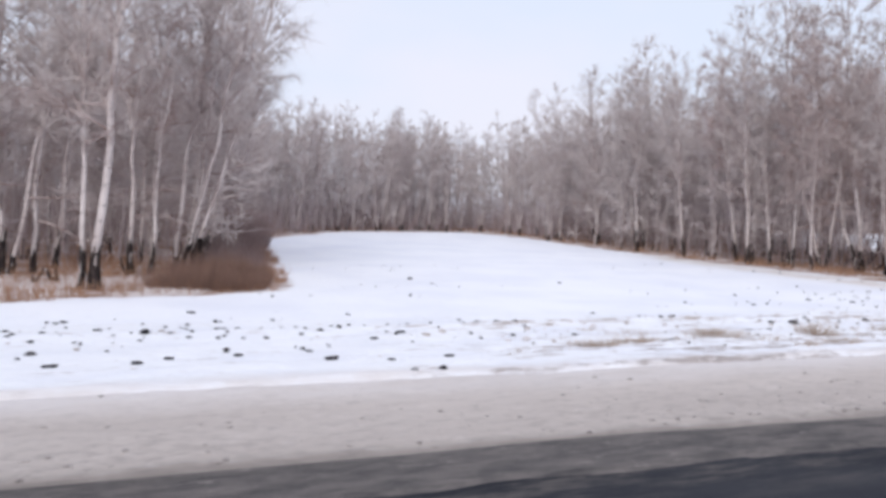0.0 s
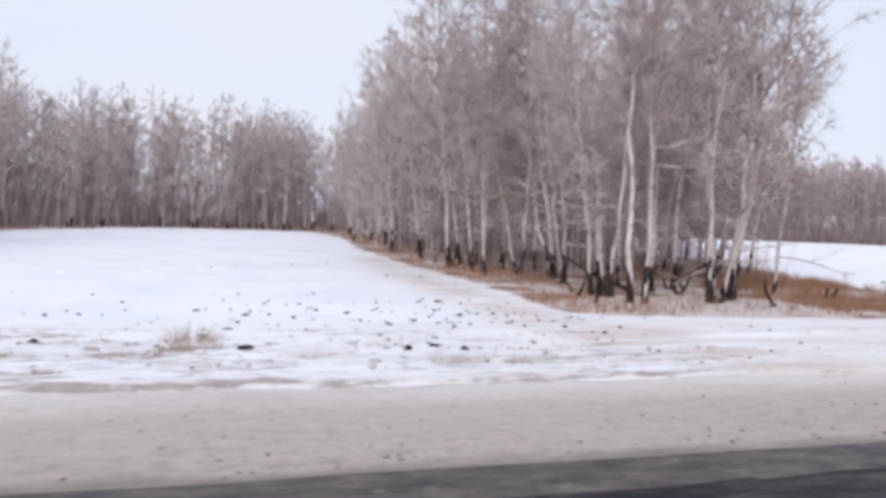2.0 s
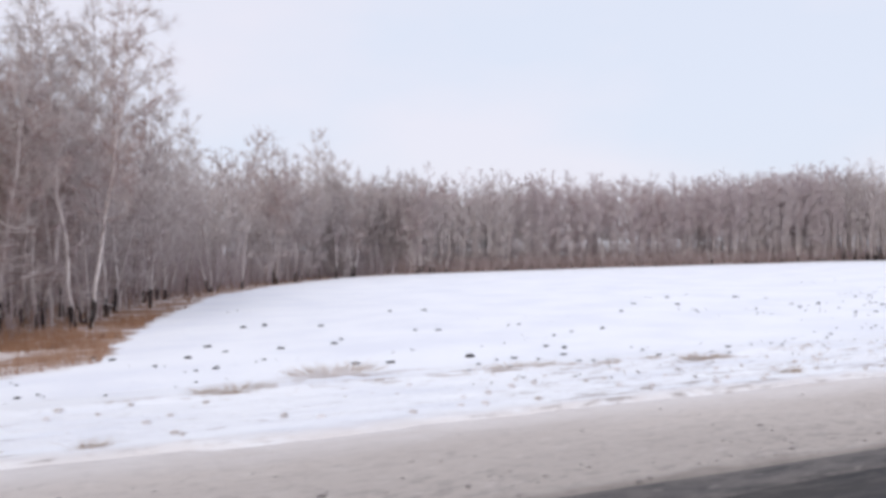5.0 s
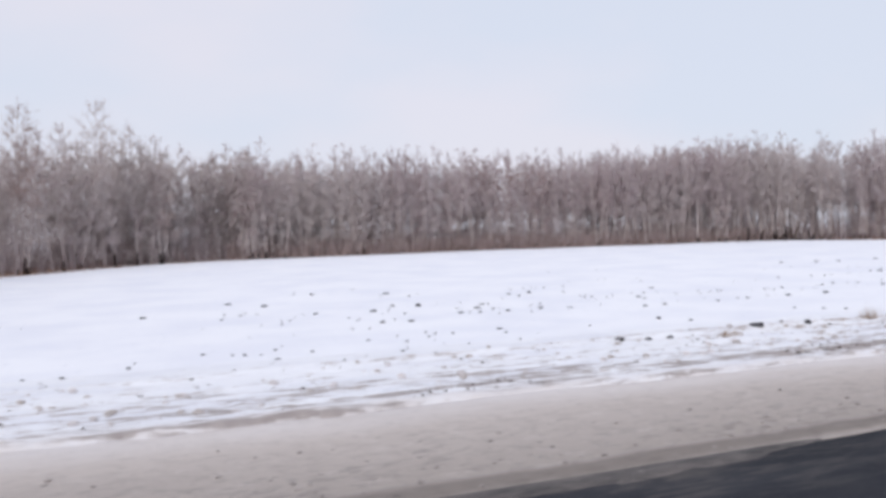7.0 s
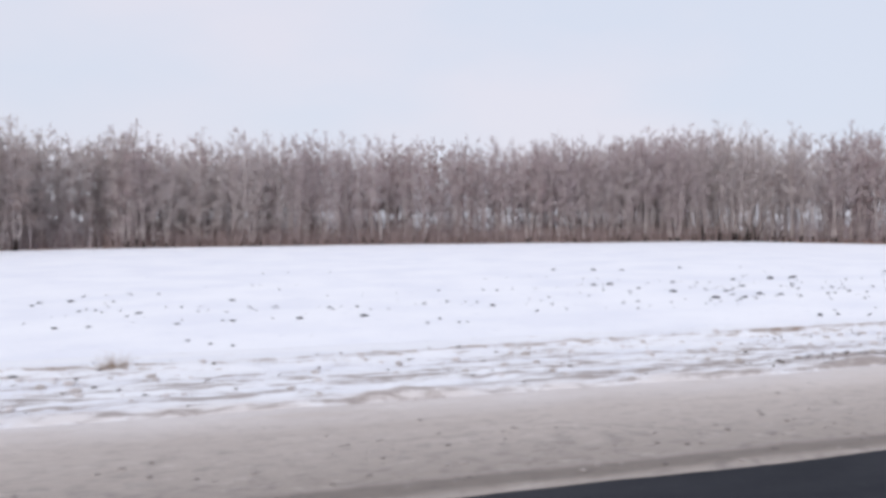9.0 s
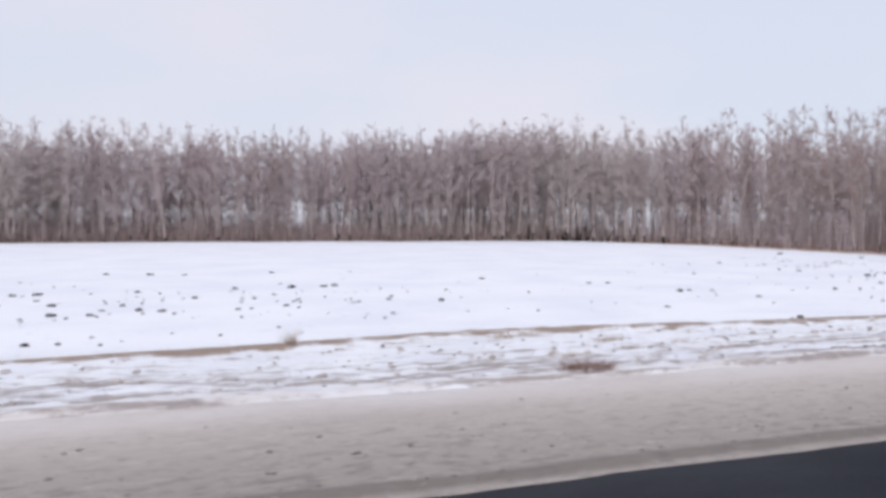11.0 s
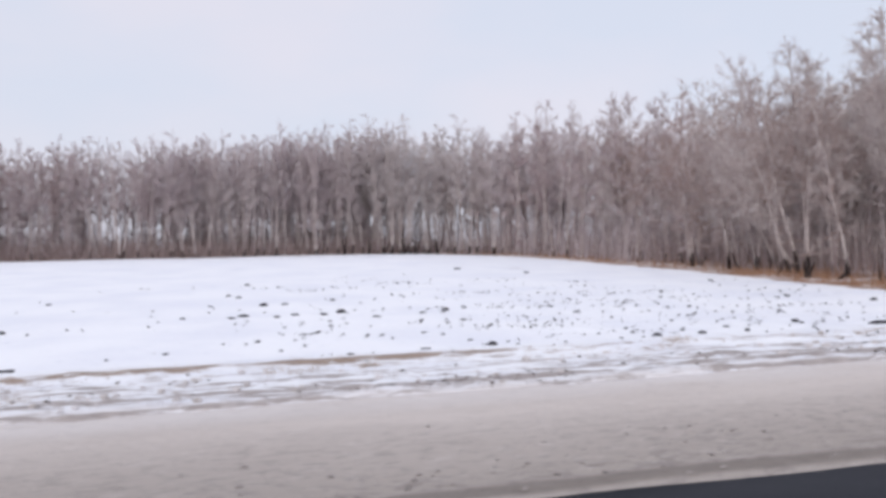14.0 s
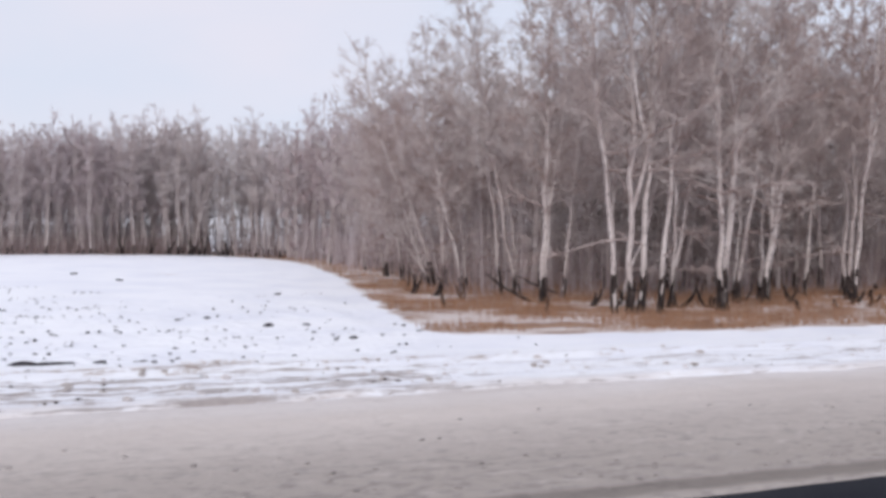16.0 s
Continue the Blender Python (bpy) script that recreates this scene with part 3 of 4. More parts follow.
                wood.append((np.stack([c - side, c + side, m + 0.6 * side, m - 0.6 * side, d]), np.array([(0, 1, 2), (0, 2, 3), (3, 2, 4)])))
            ends.append((c, d))
    # long dead limbs below the crown
    for i in range(dead):
        z0, az = tall * rng.uniform(0.12, max(0.2, low)), rng.uniform(0, 6.28)
        a, size = np.array([np.interp(z0, path[:, 2], px), np.interp(z0, path[:, 2], py), z0]), rng.uniform(1.0, 3.0)
        u = np.linspace(0, 1, 6)
        bow = rng.uniform(-0.25, 0.35)
        jog = np.cumsum(rng.normal(0, 0.045, 6)) * size
        line = a + size * np.stack([u * math.cos(az), u * math.sin(az), bow * u + 0.25 * u ** 2 * rng.choice((-1, 1))], -1) + np.stack([-jog * math.sin(az), jog * math.cos(az), 0.7 * jog], -1) * (u > 0)[:, None]
        wood.append(tube(line, 0.026 * (1 - u) ** 0.7 + 0.005, 4, False))
        for _ in range(4):
            g = rng.randint(1, 5)
            way = rng.normal(0, 0.5, 3) + (math.cos(az), math.sin(az), 0.15)
            tip = line[g] + way * rng.uniform(0.2, 0.5) * size * 0.7
            wood.append(tube(np.stack([line[g], (line[g] + tip) / 2 + rng.normal(0, 0.04, 3), tip]), [0.014, 0.009, 0.003], 3, False))
            ends.append((line[g], tip)) if rng.uniform() < 0.35 else None
    ends += [(path[-2], path[-1])] * 3 + [(p[k], p[k] + rng.normal(0, 0.35, 3) + (0, 0, 0.5)) for p in prongs for k in (3, 4, 4, 5, 5, 6, 6) for _ in range(2)]
    # sprays of fine twigs at the ends of the branches
    p, q = np.repeat(np.array([e[0] for e in ends]), per, 0), np.repeat(np.array([e[1] for e in ends]), per, 0)
    way = q - p
    way /= np.linalg.norm(way, axis=1)[:, None] + 1e-9
    m = len(p)
    root = p + (q - p) * rng.uniform(0.0, 1.0, (m, 1)) ** 0.7
    tip = 0.7 * way + rng.normal(0, 0.55, (m, 3)) - (0, 0, hang)
    tip /= np.linalg.norm(tip, axis=1)[:, None] + 1e-9
    # the topmost twigs are short
    short = 1 - 0.55 * np.clip((root[:, 2:] / tall - 0.72) / 0.28, 0, 1)
    tip = root + tip * short * reach * rng.uniform(0.25, 1.0, (m, 1)) * (0.35 + 0.035 * tall)
    return trunk, (fv.reshape(-1, 3), ft), joined(wood), blades(root, tip, rng.uniform(0.7, 1.4, m) * twig_width, rng)


def grow(seed, tall, thick, limbs, subs, per, sides, rings, low=0.4, wide=0.15, stems=1, splay=5.0, dead=0, twig_width=0.012, feet=1.0, reach=0.8, hang=0.3, forks=0):
    """One birch, of one or several stems from a common foot, as (vertices, triangles) of its four parts."""
    rng = np.random.RandomState(seed)
    made, turn = [], rng.uniform(0, 6.28)
    for k in range(stems):
        a, f = turn + k * 6.28 / stems + rng.uniform(-0.5, 0.5), 1.0 if k == 0 else rng.uniform(0.74, 0.95)
        lean = rng.uniform(0, 2) if stems == 1 else splay * rng.uniform(0.6, 1.4)
        at = (0, 0) if stems == 1 else (1.6 * thick * math.cos(a), 1.6 * thick * math.sin(a))
        made.append(stem(rng, at, a, lean, tall * f, thick * f, low, wide, max(4, limbs // (1 if k == 0 else 2)), subs, per, sides, rings, dead, twig_width, feet, reach, hang, forks))
    return [joined([m[c] for m in made]) for c in range(4)]


def birch(label, *shape, **more):
    trunk, foot, wood, fine = grow(*shape, **more)
    top = new("birch_tree")
    tagged(top, label, "tree")
    part("trunk", mesh("trunk", *trunk, [M_BARK], None, True), top)
    part("bark_collar", mesh("bark_collar", *foot, [M_CHAR]), top, "rough black bark at the foot of the trunk")
    v, t = joined([wood, fine])
    part("crown", mesh("crown", v, t, [M_LIMB, M_TWIG], np.arange(len(t)) >= len(wood[1])), top)
    return top


LABELS = ["leafless birch with a pale trunk and black foot in brown grass", "slender bare birch with fine brown twigs on leaf litter", "tall bare birch with frosted grey twigs and scorched foot", "bare birch with low pale crooked limbs at the grove"]
# eight full trees for the groves' edges, six lighter ones for their depth, two with long dead limbs
NEAR = [birch(LABELS[n % 4], 100 + n, 11.0 + 0.45 * (n % 5), 0.052 + 0.009 * (n % 4), 38, 3, 21, 9, 17, low=(0.38, 0.45, 0.42, 0.34)[n % 4], wide=(0.16, 0.13, 0.145, 0.17)[n % 4], stems=(1, 1, 2, 1, 2, 1, 1, 2)[n], splay=5, dead=(2, 1, 2, 4)[n % 4], twig_width=0.0135, reach=1.1, hang=0.18, forks=(0, 1, 0, 1, 0, 0, 2, 1)[n]) for n in range(8)]
NEAR += [birch(LABELS[n % 3], 150 + n, 10.8 + 0.5 * (n % 4), 0.036 + 0.008 * (n % 4), 24, 2, 20, 6, 10, low=(0.24, 0.32, 0.38)[n % 3], wide=0.15, stems=(1, 2, 1)[n % 3], splay=6, dead=1, twig_width=0.019, reach=1.15, hang=0.12) for n in range(6)]
NEAR += [birch("bare birch with long low pale dead limbs", 190 + n, 9.8, 0.066, 30, 3, 20, 9, 15, low=0.32, wide=0.18, dead=9, twig_width=0.012, reach=1.0) for n in range(2)]
FAR = [grow(200 + n, 10.0 + 0.4 * (n % 4), 0.045 + 0.012 * (n % 3), 16, 1, 12, 4, 7, low=(0.18, 0.34, 0.44)[n % 3], wide=0.15, stems=(1, 1, 2, 1)[n % 4], splay=5, twig_width=0.032, reach=1.1, feet=0.6, hang=0.0) for n in range(8)]
HAZE = [grow(300 + n, 9.4 + 0.5 * (n % 4), 0.045, 9, 0, 13, 3, 4, low=0.05, wide=0.17, twig_width=0.058, reach=1.9) for n in range(6)]
HIGH = [grow(330 + n, 9.6 + 0.5 * (n % 4), 0.045, 9, 0, 13, 3, 5, low=0.42, wide=0.16, twig_width=0.052, reach=1.4, hang=-0.05) for n in range(6)]
rng = np.random.RandomState(5)
used = set()


def plant(x, y, which, scale=1.0, lean=0.0, toward=0.0, spin=None, group=""):
    """Stands one of the birches on the ground, leaning by some degrees towards a plan angle."""
    z = float(height(np.array([x]), np.array([y]))[0])
    axis = Vector((-math.sin(radians(toward)), math.cos(radians(toward)), 0))
    m = Matrix.Translation((x, y, z - 0.02)) @ Matrix.Rotation(radians(lean), 4, axis) @ Matrix.Rotation(rng.uniform(0, 6.28) if spin is None else spin, 4, "Z") @ Matrix.Scale(scale, 4)
    ob = NEAR[which]
    if which not in used:
        used.add(which)
        ob.matrix_basis = m
    else:
        ob = copy_thing(ob, m)
        ob.scale = (scale,) * 3
    ob["group"] = group
    return ob


# trees standing at the groves' edges: x, y, thickness and height factor, lean, towards
EDGE_A = [(-2.9, 23.2, 1.0, 8, 40), (-2.3, 23.7, 0.9, 2, 0), (-0.8, 19.5, 1.0, 1, 90), (-0.5, 19.4, 1.05, 5, 10), (0.2, 23.5, 0.9, 2, 60), (0.7, 23.2, 0.8, 4, 0), (1.4, 23.7, 1.1, 10, 20), (2.2, 26, 0.9, 7, 0), (3.2, 31, 1.0, 5, 10), (3.6, 36, 0.95, 4, 0)]
EDGE_B = [(27.8, 30.1, 0.9, 9, 180), (28.3, 29.6, 0.85, 3, 180), (28.3, 25.4, 1.1, 6, 170), (28.0, 19.4, 0.8, 8, 175), (28.3, 19.0, 0.8, 5, 180), (28.2, 17.7, 1.1, 3, 185), (28.6, 17.6, 1.05, 1, 0), (30.6, 20.4, 0.95, 2, 90), (31.9, 21.2, 0.9, 1, 0), (30.8, 17.8, 1.0, 2, 180)]
EDGE_B += [(31.1, 17.9, 0.9, 4, 20), (32.1, 18.6, 1.05, 3, 0), (38.9, 28.9, 0.9, 2, 0), (40.0, 28.1, 0.98, 4, 180), (40.5, 28.1, 1.0, 7, 0), (29.8, 27.0, 0.9, 5, 180), (30.3, 21.8, 0.7, 3, 90), (28.4, 38.5, 0.95, 8, 180), (29.4, 40.2, 0.9, 6, 180), (27.6, 42.5, 0.85, 10, 180)]
EDGE_B += [(34.6, 26.4, 0.9, 4, 0), (36.1, 28.0, 1.0, 3, 0), (38.2, 30.5, 0.9, 4, 0), (34.2, 22.5, 0.8, 2, 0), (36.8, 37.2, 0.9, 5, 0), (39.2, 33.9, 1.0, 4, 0), (40.8, 37, 0.95, 6, 0), (42.2, 42, 0.62, 24, 5), (28.7, 22.6, 0.8, 7, 180), (35.4, 20.6, 0.75, 3, 0), (26.7, 24.5, 0.8, 4, 180), (26.6, 28.0, 0.88, 5, 180), (26.9, 33.0, 0.92, 6, 180), (26.5, 36.5, 0.9, 4, 180)]
EDGE_C = [(144.7, 44.3, 0.9, 9, 180), (143.1, 31.0, 1.0, 6, 180), (143.5, 33.5, 0.9, 22, 180), (147.0, 35.2, 1.0, 2, 180), (144.5, 26.5, 0.9, 10, 180), (144.9, 25.2, 0.95, 3, 0), (144.7, 19.9, 1.1, 3, 170), (145.0, 19.6, 1.0, 1, 0), (145.4, 19.7, 1.05, 2, 30), (146.0, 19.6, 1.0, 3, 0)]
EDGE_C += [(147.4, 21.2, 0.85, 5, 0), (148.4, 19.9, 1.1, 1, 90), (150.9, 22.4, 0.9, 4, 0), (152.7, 23.4, 0.9, 2, 0), (155.3, 24.0, 0.95, 6, 0), (158.6, 26.7, 1.0, 2, 90), (156.1, 22.8, 0.85, 3, 0), (155.0, 21.3, 0.9, 5, 0), (147.0, 57.0, 1.0, 6, 180), (155.4, 29.2, 1.0, 2, 0)]
EDGE_C += [(147.4, 47.5, 0.9, 5, 180), (143.7, 30.2, 0.8, 5, 180), (146.5, 32.9, 0.9, 3, 90), (147.2, 30.4, 0.95, 7, 180), (145.5, 25.0, 0.8, 4, 0), (149.5, 29.0, 1.0, 2, 180), (146.2, 22.4, 0.8, 12, 20), (151.6, 21.8, 1.0, 4, 0), (149.6, 44.2, 1.0, 3, 180), (148.8, 40.2, 1.0, 5, 180), (142.7, 31.3, 0.72, 36, 180), (142.5, 31.7, 0.9, 18, 180), (142.9, 30.9, 0.95, 1, 0), (143.9, 26.7, 0.9, 8, 180), (143.2, 36.5, 0.9, 14, 180), (142.6, 40.0, 0.9, 8, 180)]

taken = []
LOW = [(1.9, 24.6, 1.0, 6, 10), (2.6, 28.5, 1.0, 4, 0), (0.4, 26.5, 0.9, 3, 0), (33.0, 19.8, 0.95, 4, 0), (27.4, 27.5, 0.9, 8, 180), (38.0, 26.8, 0.9, 6, 0), (142.6, 36.5, 1.0, 10, 180), (151.5, 26.5, 1.0, 8, 10), (142.9, 28.4, 0.9, 12, 180)]
EDGE_D = [(56.7, 65.6, 1.0, 1, 0), (58.3, 66.2, 1.02, 1, 180), (54.4, 62.5, 0.98, 2, 0), (60.2, 67.6, 0.95, 3, 0), (51.5, 57.5, 1.0, 3, 0), (48.5, 52.5, 1.0, 5, 0)]
for rows, group in ((EDGE_A, "birches of the western grove"), (EDGE_B, "birches of the middle grove"), (EDGE_C, "birches of the eastern grove"), (EDGE_D, "birches at the corner of the woods"), (LOW, "birches with low dead limbs")):
    for n, (x, y, f, lean, toward) in enumerate(rows):
        plant(x, y, 14 + n % 2 if rows is LOW else (n * 3 + (30 if rows in (EDGE_B, EDGE_C) else len(rows))) % 8, f * rng.uniform(0.95, 1.05) * (np.interp(y, (23, 28, 35, 45, 52), (1.1, 1.0, 0.86, 0.83, 0.92)) if rows is EDGE_C else 0.94 if rows is EDGE_D else 1.04), lean, toward, group=group)
        taken.append((x, y))


def scatter(poly, count, gap, inner, box):
    """Random places inside an outline, kept apart and off those already taken."""
    found = []
    for _ in range(count * 40):
        x, y = rng.uniform(box[0], box[1]), rng.uniform(box[2], box[3])
        if depth(poly, np.array([x]), np.array([y]))[0] < inner:
            continue
        if min(((x - a) ** 2 + (y - b) ** 2 for a, b in taken[-400:]), default=9) < gap ** 2:
            continue
        taken.append((x, y))
        found.append((x, y))
        if len(found) == count:
            break
    return found


for poly, box, count, group in ((GROVE_A, (-20, 9, 20, 50), 46, "birches of the western grove"), (GROVE_B, (26, 46, 20, 56), 66, "birches of the middle grove"), (GROVE_C, (141, 180, 21, 60), 84, "birches of the eastern grove")):
    for x, y in scatter(poly, count, 1.1, 1.3, box):
        if poly is GROVE_B and x > 32.5 and y < 27:
            continue
        plant(x, y, 8 + rng.randint(6) if y > 25 else rng.randint(8), rng.uniform(0.78, 1.05) * ((1.15 if y < 30 else 1.04) * np.interp(x, (146, 151), (np.interp(y, (23, 28, 35, 45, 52), (1, 0.94, 0.86, 0.84, 0.94)), 1)) if poly is GROVE_C else 1), abs(rng.normal(0, 6)), rng.uniform(0, 360), group=group)


def stand(name, kinds, places, label, twig):
    """Many trees as one mesh; they grow taller towards the east."""
    vs, ts, ms, n0 = [], [], [], 0
    for x, y in places:
        k = kinds[rng.randint(len(kinds))]
        a, f = rng.uniform(0, 6.28), rng.uniform(0.84, 1.06) * np.interp(x, (-20, 8, 30, 45, 60, 90, 115, 132, 160), (0.94, 0.86, 0.88, 0.90, 0.94, 0.96, 1.04, 1.17, 1.15))
        c, s = math.cos(a) * f, math.sin(a) * f
        lx, ly = rng.normal(0, 0.06, 2)
        z = float(height(np.array([x]), np.array([y]))[0])
        for m, (v, t) in enumerate(k):
            if m == 1 and kinds is not FAR:
                continue
            w = np.stack([v[:, 0] * c - v[:, 1] * s + lx * v[:, 2] + x, v[:, 0] * s + v[:, 1] * c + ly * v[:, 2] + y, v[:, 2] * f + z], -1)
            vs.append(w.astype(np.float32))
            ts.append(t + n0)
            ms.append(np.full(len(t), m))
            n0 += len(w)
    return tagged(new(name, mesh(name, np.concatenate(vs), np.concatenate(ts), [M_BARK, M_CHAR, M_LIMB, twig], np.concatenate(ms))), label, "woods", kind="stuff")


# the woods behind, too many to count
front = []
for poly, box, count, inner in ((GROVE_A, (-20, 28, 46, 66), 190, 0.3), (GROVE_B, (26, 70, 44, 84), 130, 0.4), (FOREST, (66, 134, 71, 82), 210, 0.2), (FOREST, (108, 134, 72, 84), 50, 0.2), (FOREST, (118, 134, 72.5, 82), 30, 0.2), (GROVE_C, (132, 146, 67, 86), 36, 0.2), (GROVE_C, (133, 190, 44, 86), 150, 1.8), (GROVE_C, (133, 150, 56, 84), 50, 1.5)):
    front += scatter(poly, count, 0.8, inner, box)
stand("birch_woods", FAR, front, "dense leafless birch woods behind the snowy field", M_WOODS)


def gather(rows):
    return [p for poly, box, count, inner in rows for p in scatter(poly, count, 0.5, inner, box)]


# back rows take the paler twigs, with haze painted into their colour
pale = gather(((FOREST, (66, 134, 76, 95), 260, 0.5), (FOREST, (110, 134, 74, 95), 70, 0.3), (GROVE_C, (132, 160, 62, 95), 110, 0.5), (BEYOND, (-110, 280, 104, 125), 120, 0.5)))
stand("pale_woods", HIGH, pale, "frosted bare birches deep in the woods, paled with painted haze", M_FROST_HAZE)
GAP = (21.5, 26.5)
dark = gather(((FOREST, (66, 134, 76, 92), 180, 0.5), (FOREST, (66, 96, 76, 95), 60, 0.5), (GROVE_A, (-14, 6, 26, 58), 110, 1.2), (GROVE_A, (-40, 28, 60, 86), 120, 0.8), (GROVE_A, (-4, 28, 50, 74), 150, 0.5), (GROVE_B, (26, 70, 60, 88), 130, 0.8), (GROVE_B, (44, 70, 56, 80), 110, 0.5), (GROVE_B, (25.5, 30.5, 27, 50), 26, 0.7), (GROVE_C, (140, 205, 40, 80), 150, 1.0), (GROVE_B, (29, 43, 29, 60), 60, 1.5)))
dark += [(x, y) for x, y in zip(rng.uniform(GAP[0], GAP[1], 40), rng.uniform(62, 92, 40))]
stand("dark_woods", HAZE, dark, "brown tangle of bare birches deep in the groves", M_WOODS)
# brown trees whose darkened twigs stand in for shade deep in the woods
stand("brown_thicket", HAZE, gather(((GROVE_B, (52, 70, 62, 84), 90, 0.6), (FOREST, (66, 82, 73, 90), 70, 0.5), (GROVE_C, (151, 200, 25, 52), 200, 1.0), (GROVE_C, (146, 170, 26, 50), 100, 1.0))), "brown tangle of close bare trees, darkened as the shaded inner woods", M_DEEP_SHADE)


# ---- undergrowth and grass ----
def stalks(name, places, tall, width, lean, mat, label, category, seed):
    r = np.random.RandomState(seed)
    base = np.column_stack([places, height(places[:, 0], places[:, 1]) - 0.03])
    n = len(base)
    h = tall * r.uniform(0.45, 1.15, (n, 1))
    tip = base + np.concatenate([r.normal(0, lean, (n, 2)) * h, h], 1)
    v, t = blades(base, tip, width * r.uniform(0.6, 1.4, n), r)
    return tagged(new(name, mesh(name, v, t, [mat])), label, category, kind="stuff")


def fill(polys, count, box, inner, seed, clump=0.0, bare=0.0):
    """Random places inside the outlines, thicker in some patches than in others."""
    r = np.random.RandomState(seed)
    x, y = r.uniform(box[0], box[1], count), r.uniform(box[2], box[3], count)
    d = np.full(count, -1e9)
    for poly in polys:
        d = np.maximum(d, depth(poly, x, y))
    keep = d + 0.35 * wave(x, y, 0.3) > inner
    if clump:
        keep &= wave(x, y, clump, 2.0) + 0.6 * wave(x, y, clump * 3, 1) > r.uniform(bare - 0.5, bare + 0.5, count)
    return np.column_stack([x, y])[keep]


rare = np.random.RandomState(77)
grass = [fill([GROVE_B], 80000, (24, 45, 15, 32), 0.1, 1, 0.16, 0.0), fill([GROVE_C], 70000, (137, 168, 15, 34), 0.1, 2, 0.16, -0.1), fill([GROVE_A], 40000, (-14, 6.5, 17, 34), 0.1, 3, 0.16, -0.05)]
grass[0] = grass[0][(grass[0][:, 0] > 33.5) | (rare.uniform(0, 1, len(grass[0])) < np.where(grass[0][:, 0] < 28, 0.45, 0.18))]
stalks("dry_grass", np.concatenate(grass), 0.36, 0.020, 0.30, M_GRASS, "matted brown dry grass under the birches", "grass", 11)
deep = [fill([GROVE_B], 9000, (24, 62, 32, 64), 0.0, 4), fill([GROVE_C], 12000, (136, 175, 34, 72), 0.0, 5), fill([GROVE_A], 9000, (-30, 27, 34, 62), 0.0, 6)]
stalks("tall_dry_grass", np.concatenate(deep), 0.45, 0.03, 0.25, M_GRASS, "tall brown grass along the edge of the woods", "grass", 12)
brush = [fill([GROVE_A], 13000, (-30, 27, 44, 72), 0.6, 7), fill([GROVE_B], 9000, (28, 72, 44, 80), 0.8, 8), fill([FOREST], 26000, (66, 134, 71, 86), 0.1, 9), fill([GROVE_C], 10000, (134, 185, 44, 82), 2.2, 10)]
M_SAPLING = dry_stalk("sapling_stems", (0.38, 0.318, 0.33), (0.55, 0.485, 0.50))
thicket = [fill([FOREST], 9000, (66, 134, 76, 95), 0.5, 21, 0.05, 0.1), fill([GROVE_A], 9000, (-20, 28, 50, 82), 1.0, 22), fill([GROVE_B], 7000, (28, 70, 50, 90), 1.2, 23), fill([GROVE_C], 11000, (134, 190, 46, 90), 1.2, 24)]
stalks("thicket", np.concatenate(thicket), 4.2, 0.045, 0.12, M_SAPLING, "close-grown bare saplings filling the woods", "undergrowth", 25)
stalks("undergrowth", np.concatenate(brush), 2.1, 0.045, 0.32, M_BRUSH, "low tangle of bare brush stems under the woods", "undergrowth", 13)
inner = [fill([GROVE_A], 5000, (-22, 6, 23, 50), 2.0, 14), fill([GROVE_B], 4000, (27, 47, 24, 52), 2.0, 15)]
stalks("saplings", np.concatenate(inner), 3.0, 0.020, 0.20, M_BRUSH, "thin bare saplings between the birch trunks", "undergrowth", 17)
stalks("brown_saplings", fill([GROVE_C], 11000, (140, 185, 24, 52), 2.5, 16), 3.0, 0.020, 0.20, M_STEM, "thin dark brown saplings in the eastern grove", "undergrowth", 18)

young = [fill([GROVE_C], 1100, (143, 182, 26, 56), 4.0, 51), fill([GROVE_B], 500, (27, 46, 25, 56), 3.5, 52), fill([GROVE_A], 550, (-20, 8, 27, 56), 3.5, 53)]
stalks("young_birches", np.concatenate(young), 6.5, 0.07, 0.06, M_YOUNG, "slender grey-lilac birch poles crowded inside the groves", "undergrowth", 54)


def shrub(x, y, wide, tall, seed, mat, label, group):
    r = np.random.RandomState(seed)
    n = 1400
    a, q = r.uniform(0, 6.28, n), np.sqrt(r.uniform(0, 1, n)) * 0.45
    base = np.stack([np.cos(a) * q * wide, np.sin(a) * q * wide * 0.8, np.full(n, -0.04)], -1)
    mid = base * np.array((1.25, 1.25, 0)) + np.stack([r.normal(0, 0.06, n), r.normal(0, 0.06, n), tall * r.uniform(0.3, 1.0, n) * (1 - 1.6 * q ** 2)], -1)
    v1, t1 = blades(base, mid, np.full(n, 0.014), r)
    off = base + (mid - base) * r.uniform(0.3, 0.9, (n, 1))
    v2, t2 = blades(off, off + r.normal(0, 0.16, (n, 3)) + (0, 0, 0.12), np.full(n, 0.009), r)
    ob = new("shrub")
    part("stalk_clump", mesh("stalk_clump", v1, t1, [mat]), ob)
    part("twig_clump", mesh("twig_clump", v2, t2, [mat]), ob)
    ob.location = (x, y, float(height(np.array([x]), np.array([y]))[0]))
    return tagged(ob, label, "shrub", group)


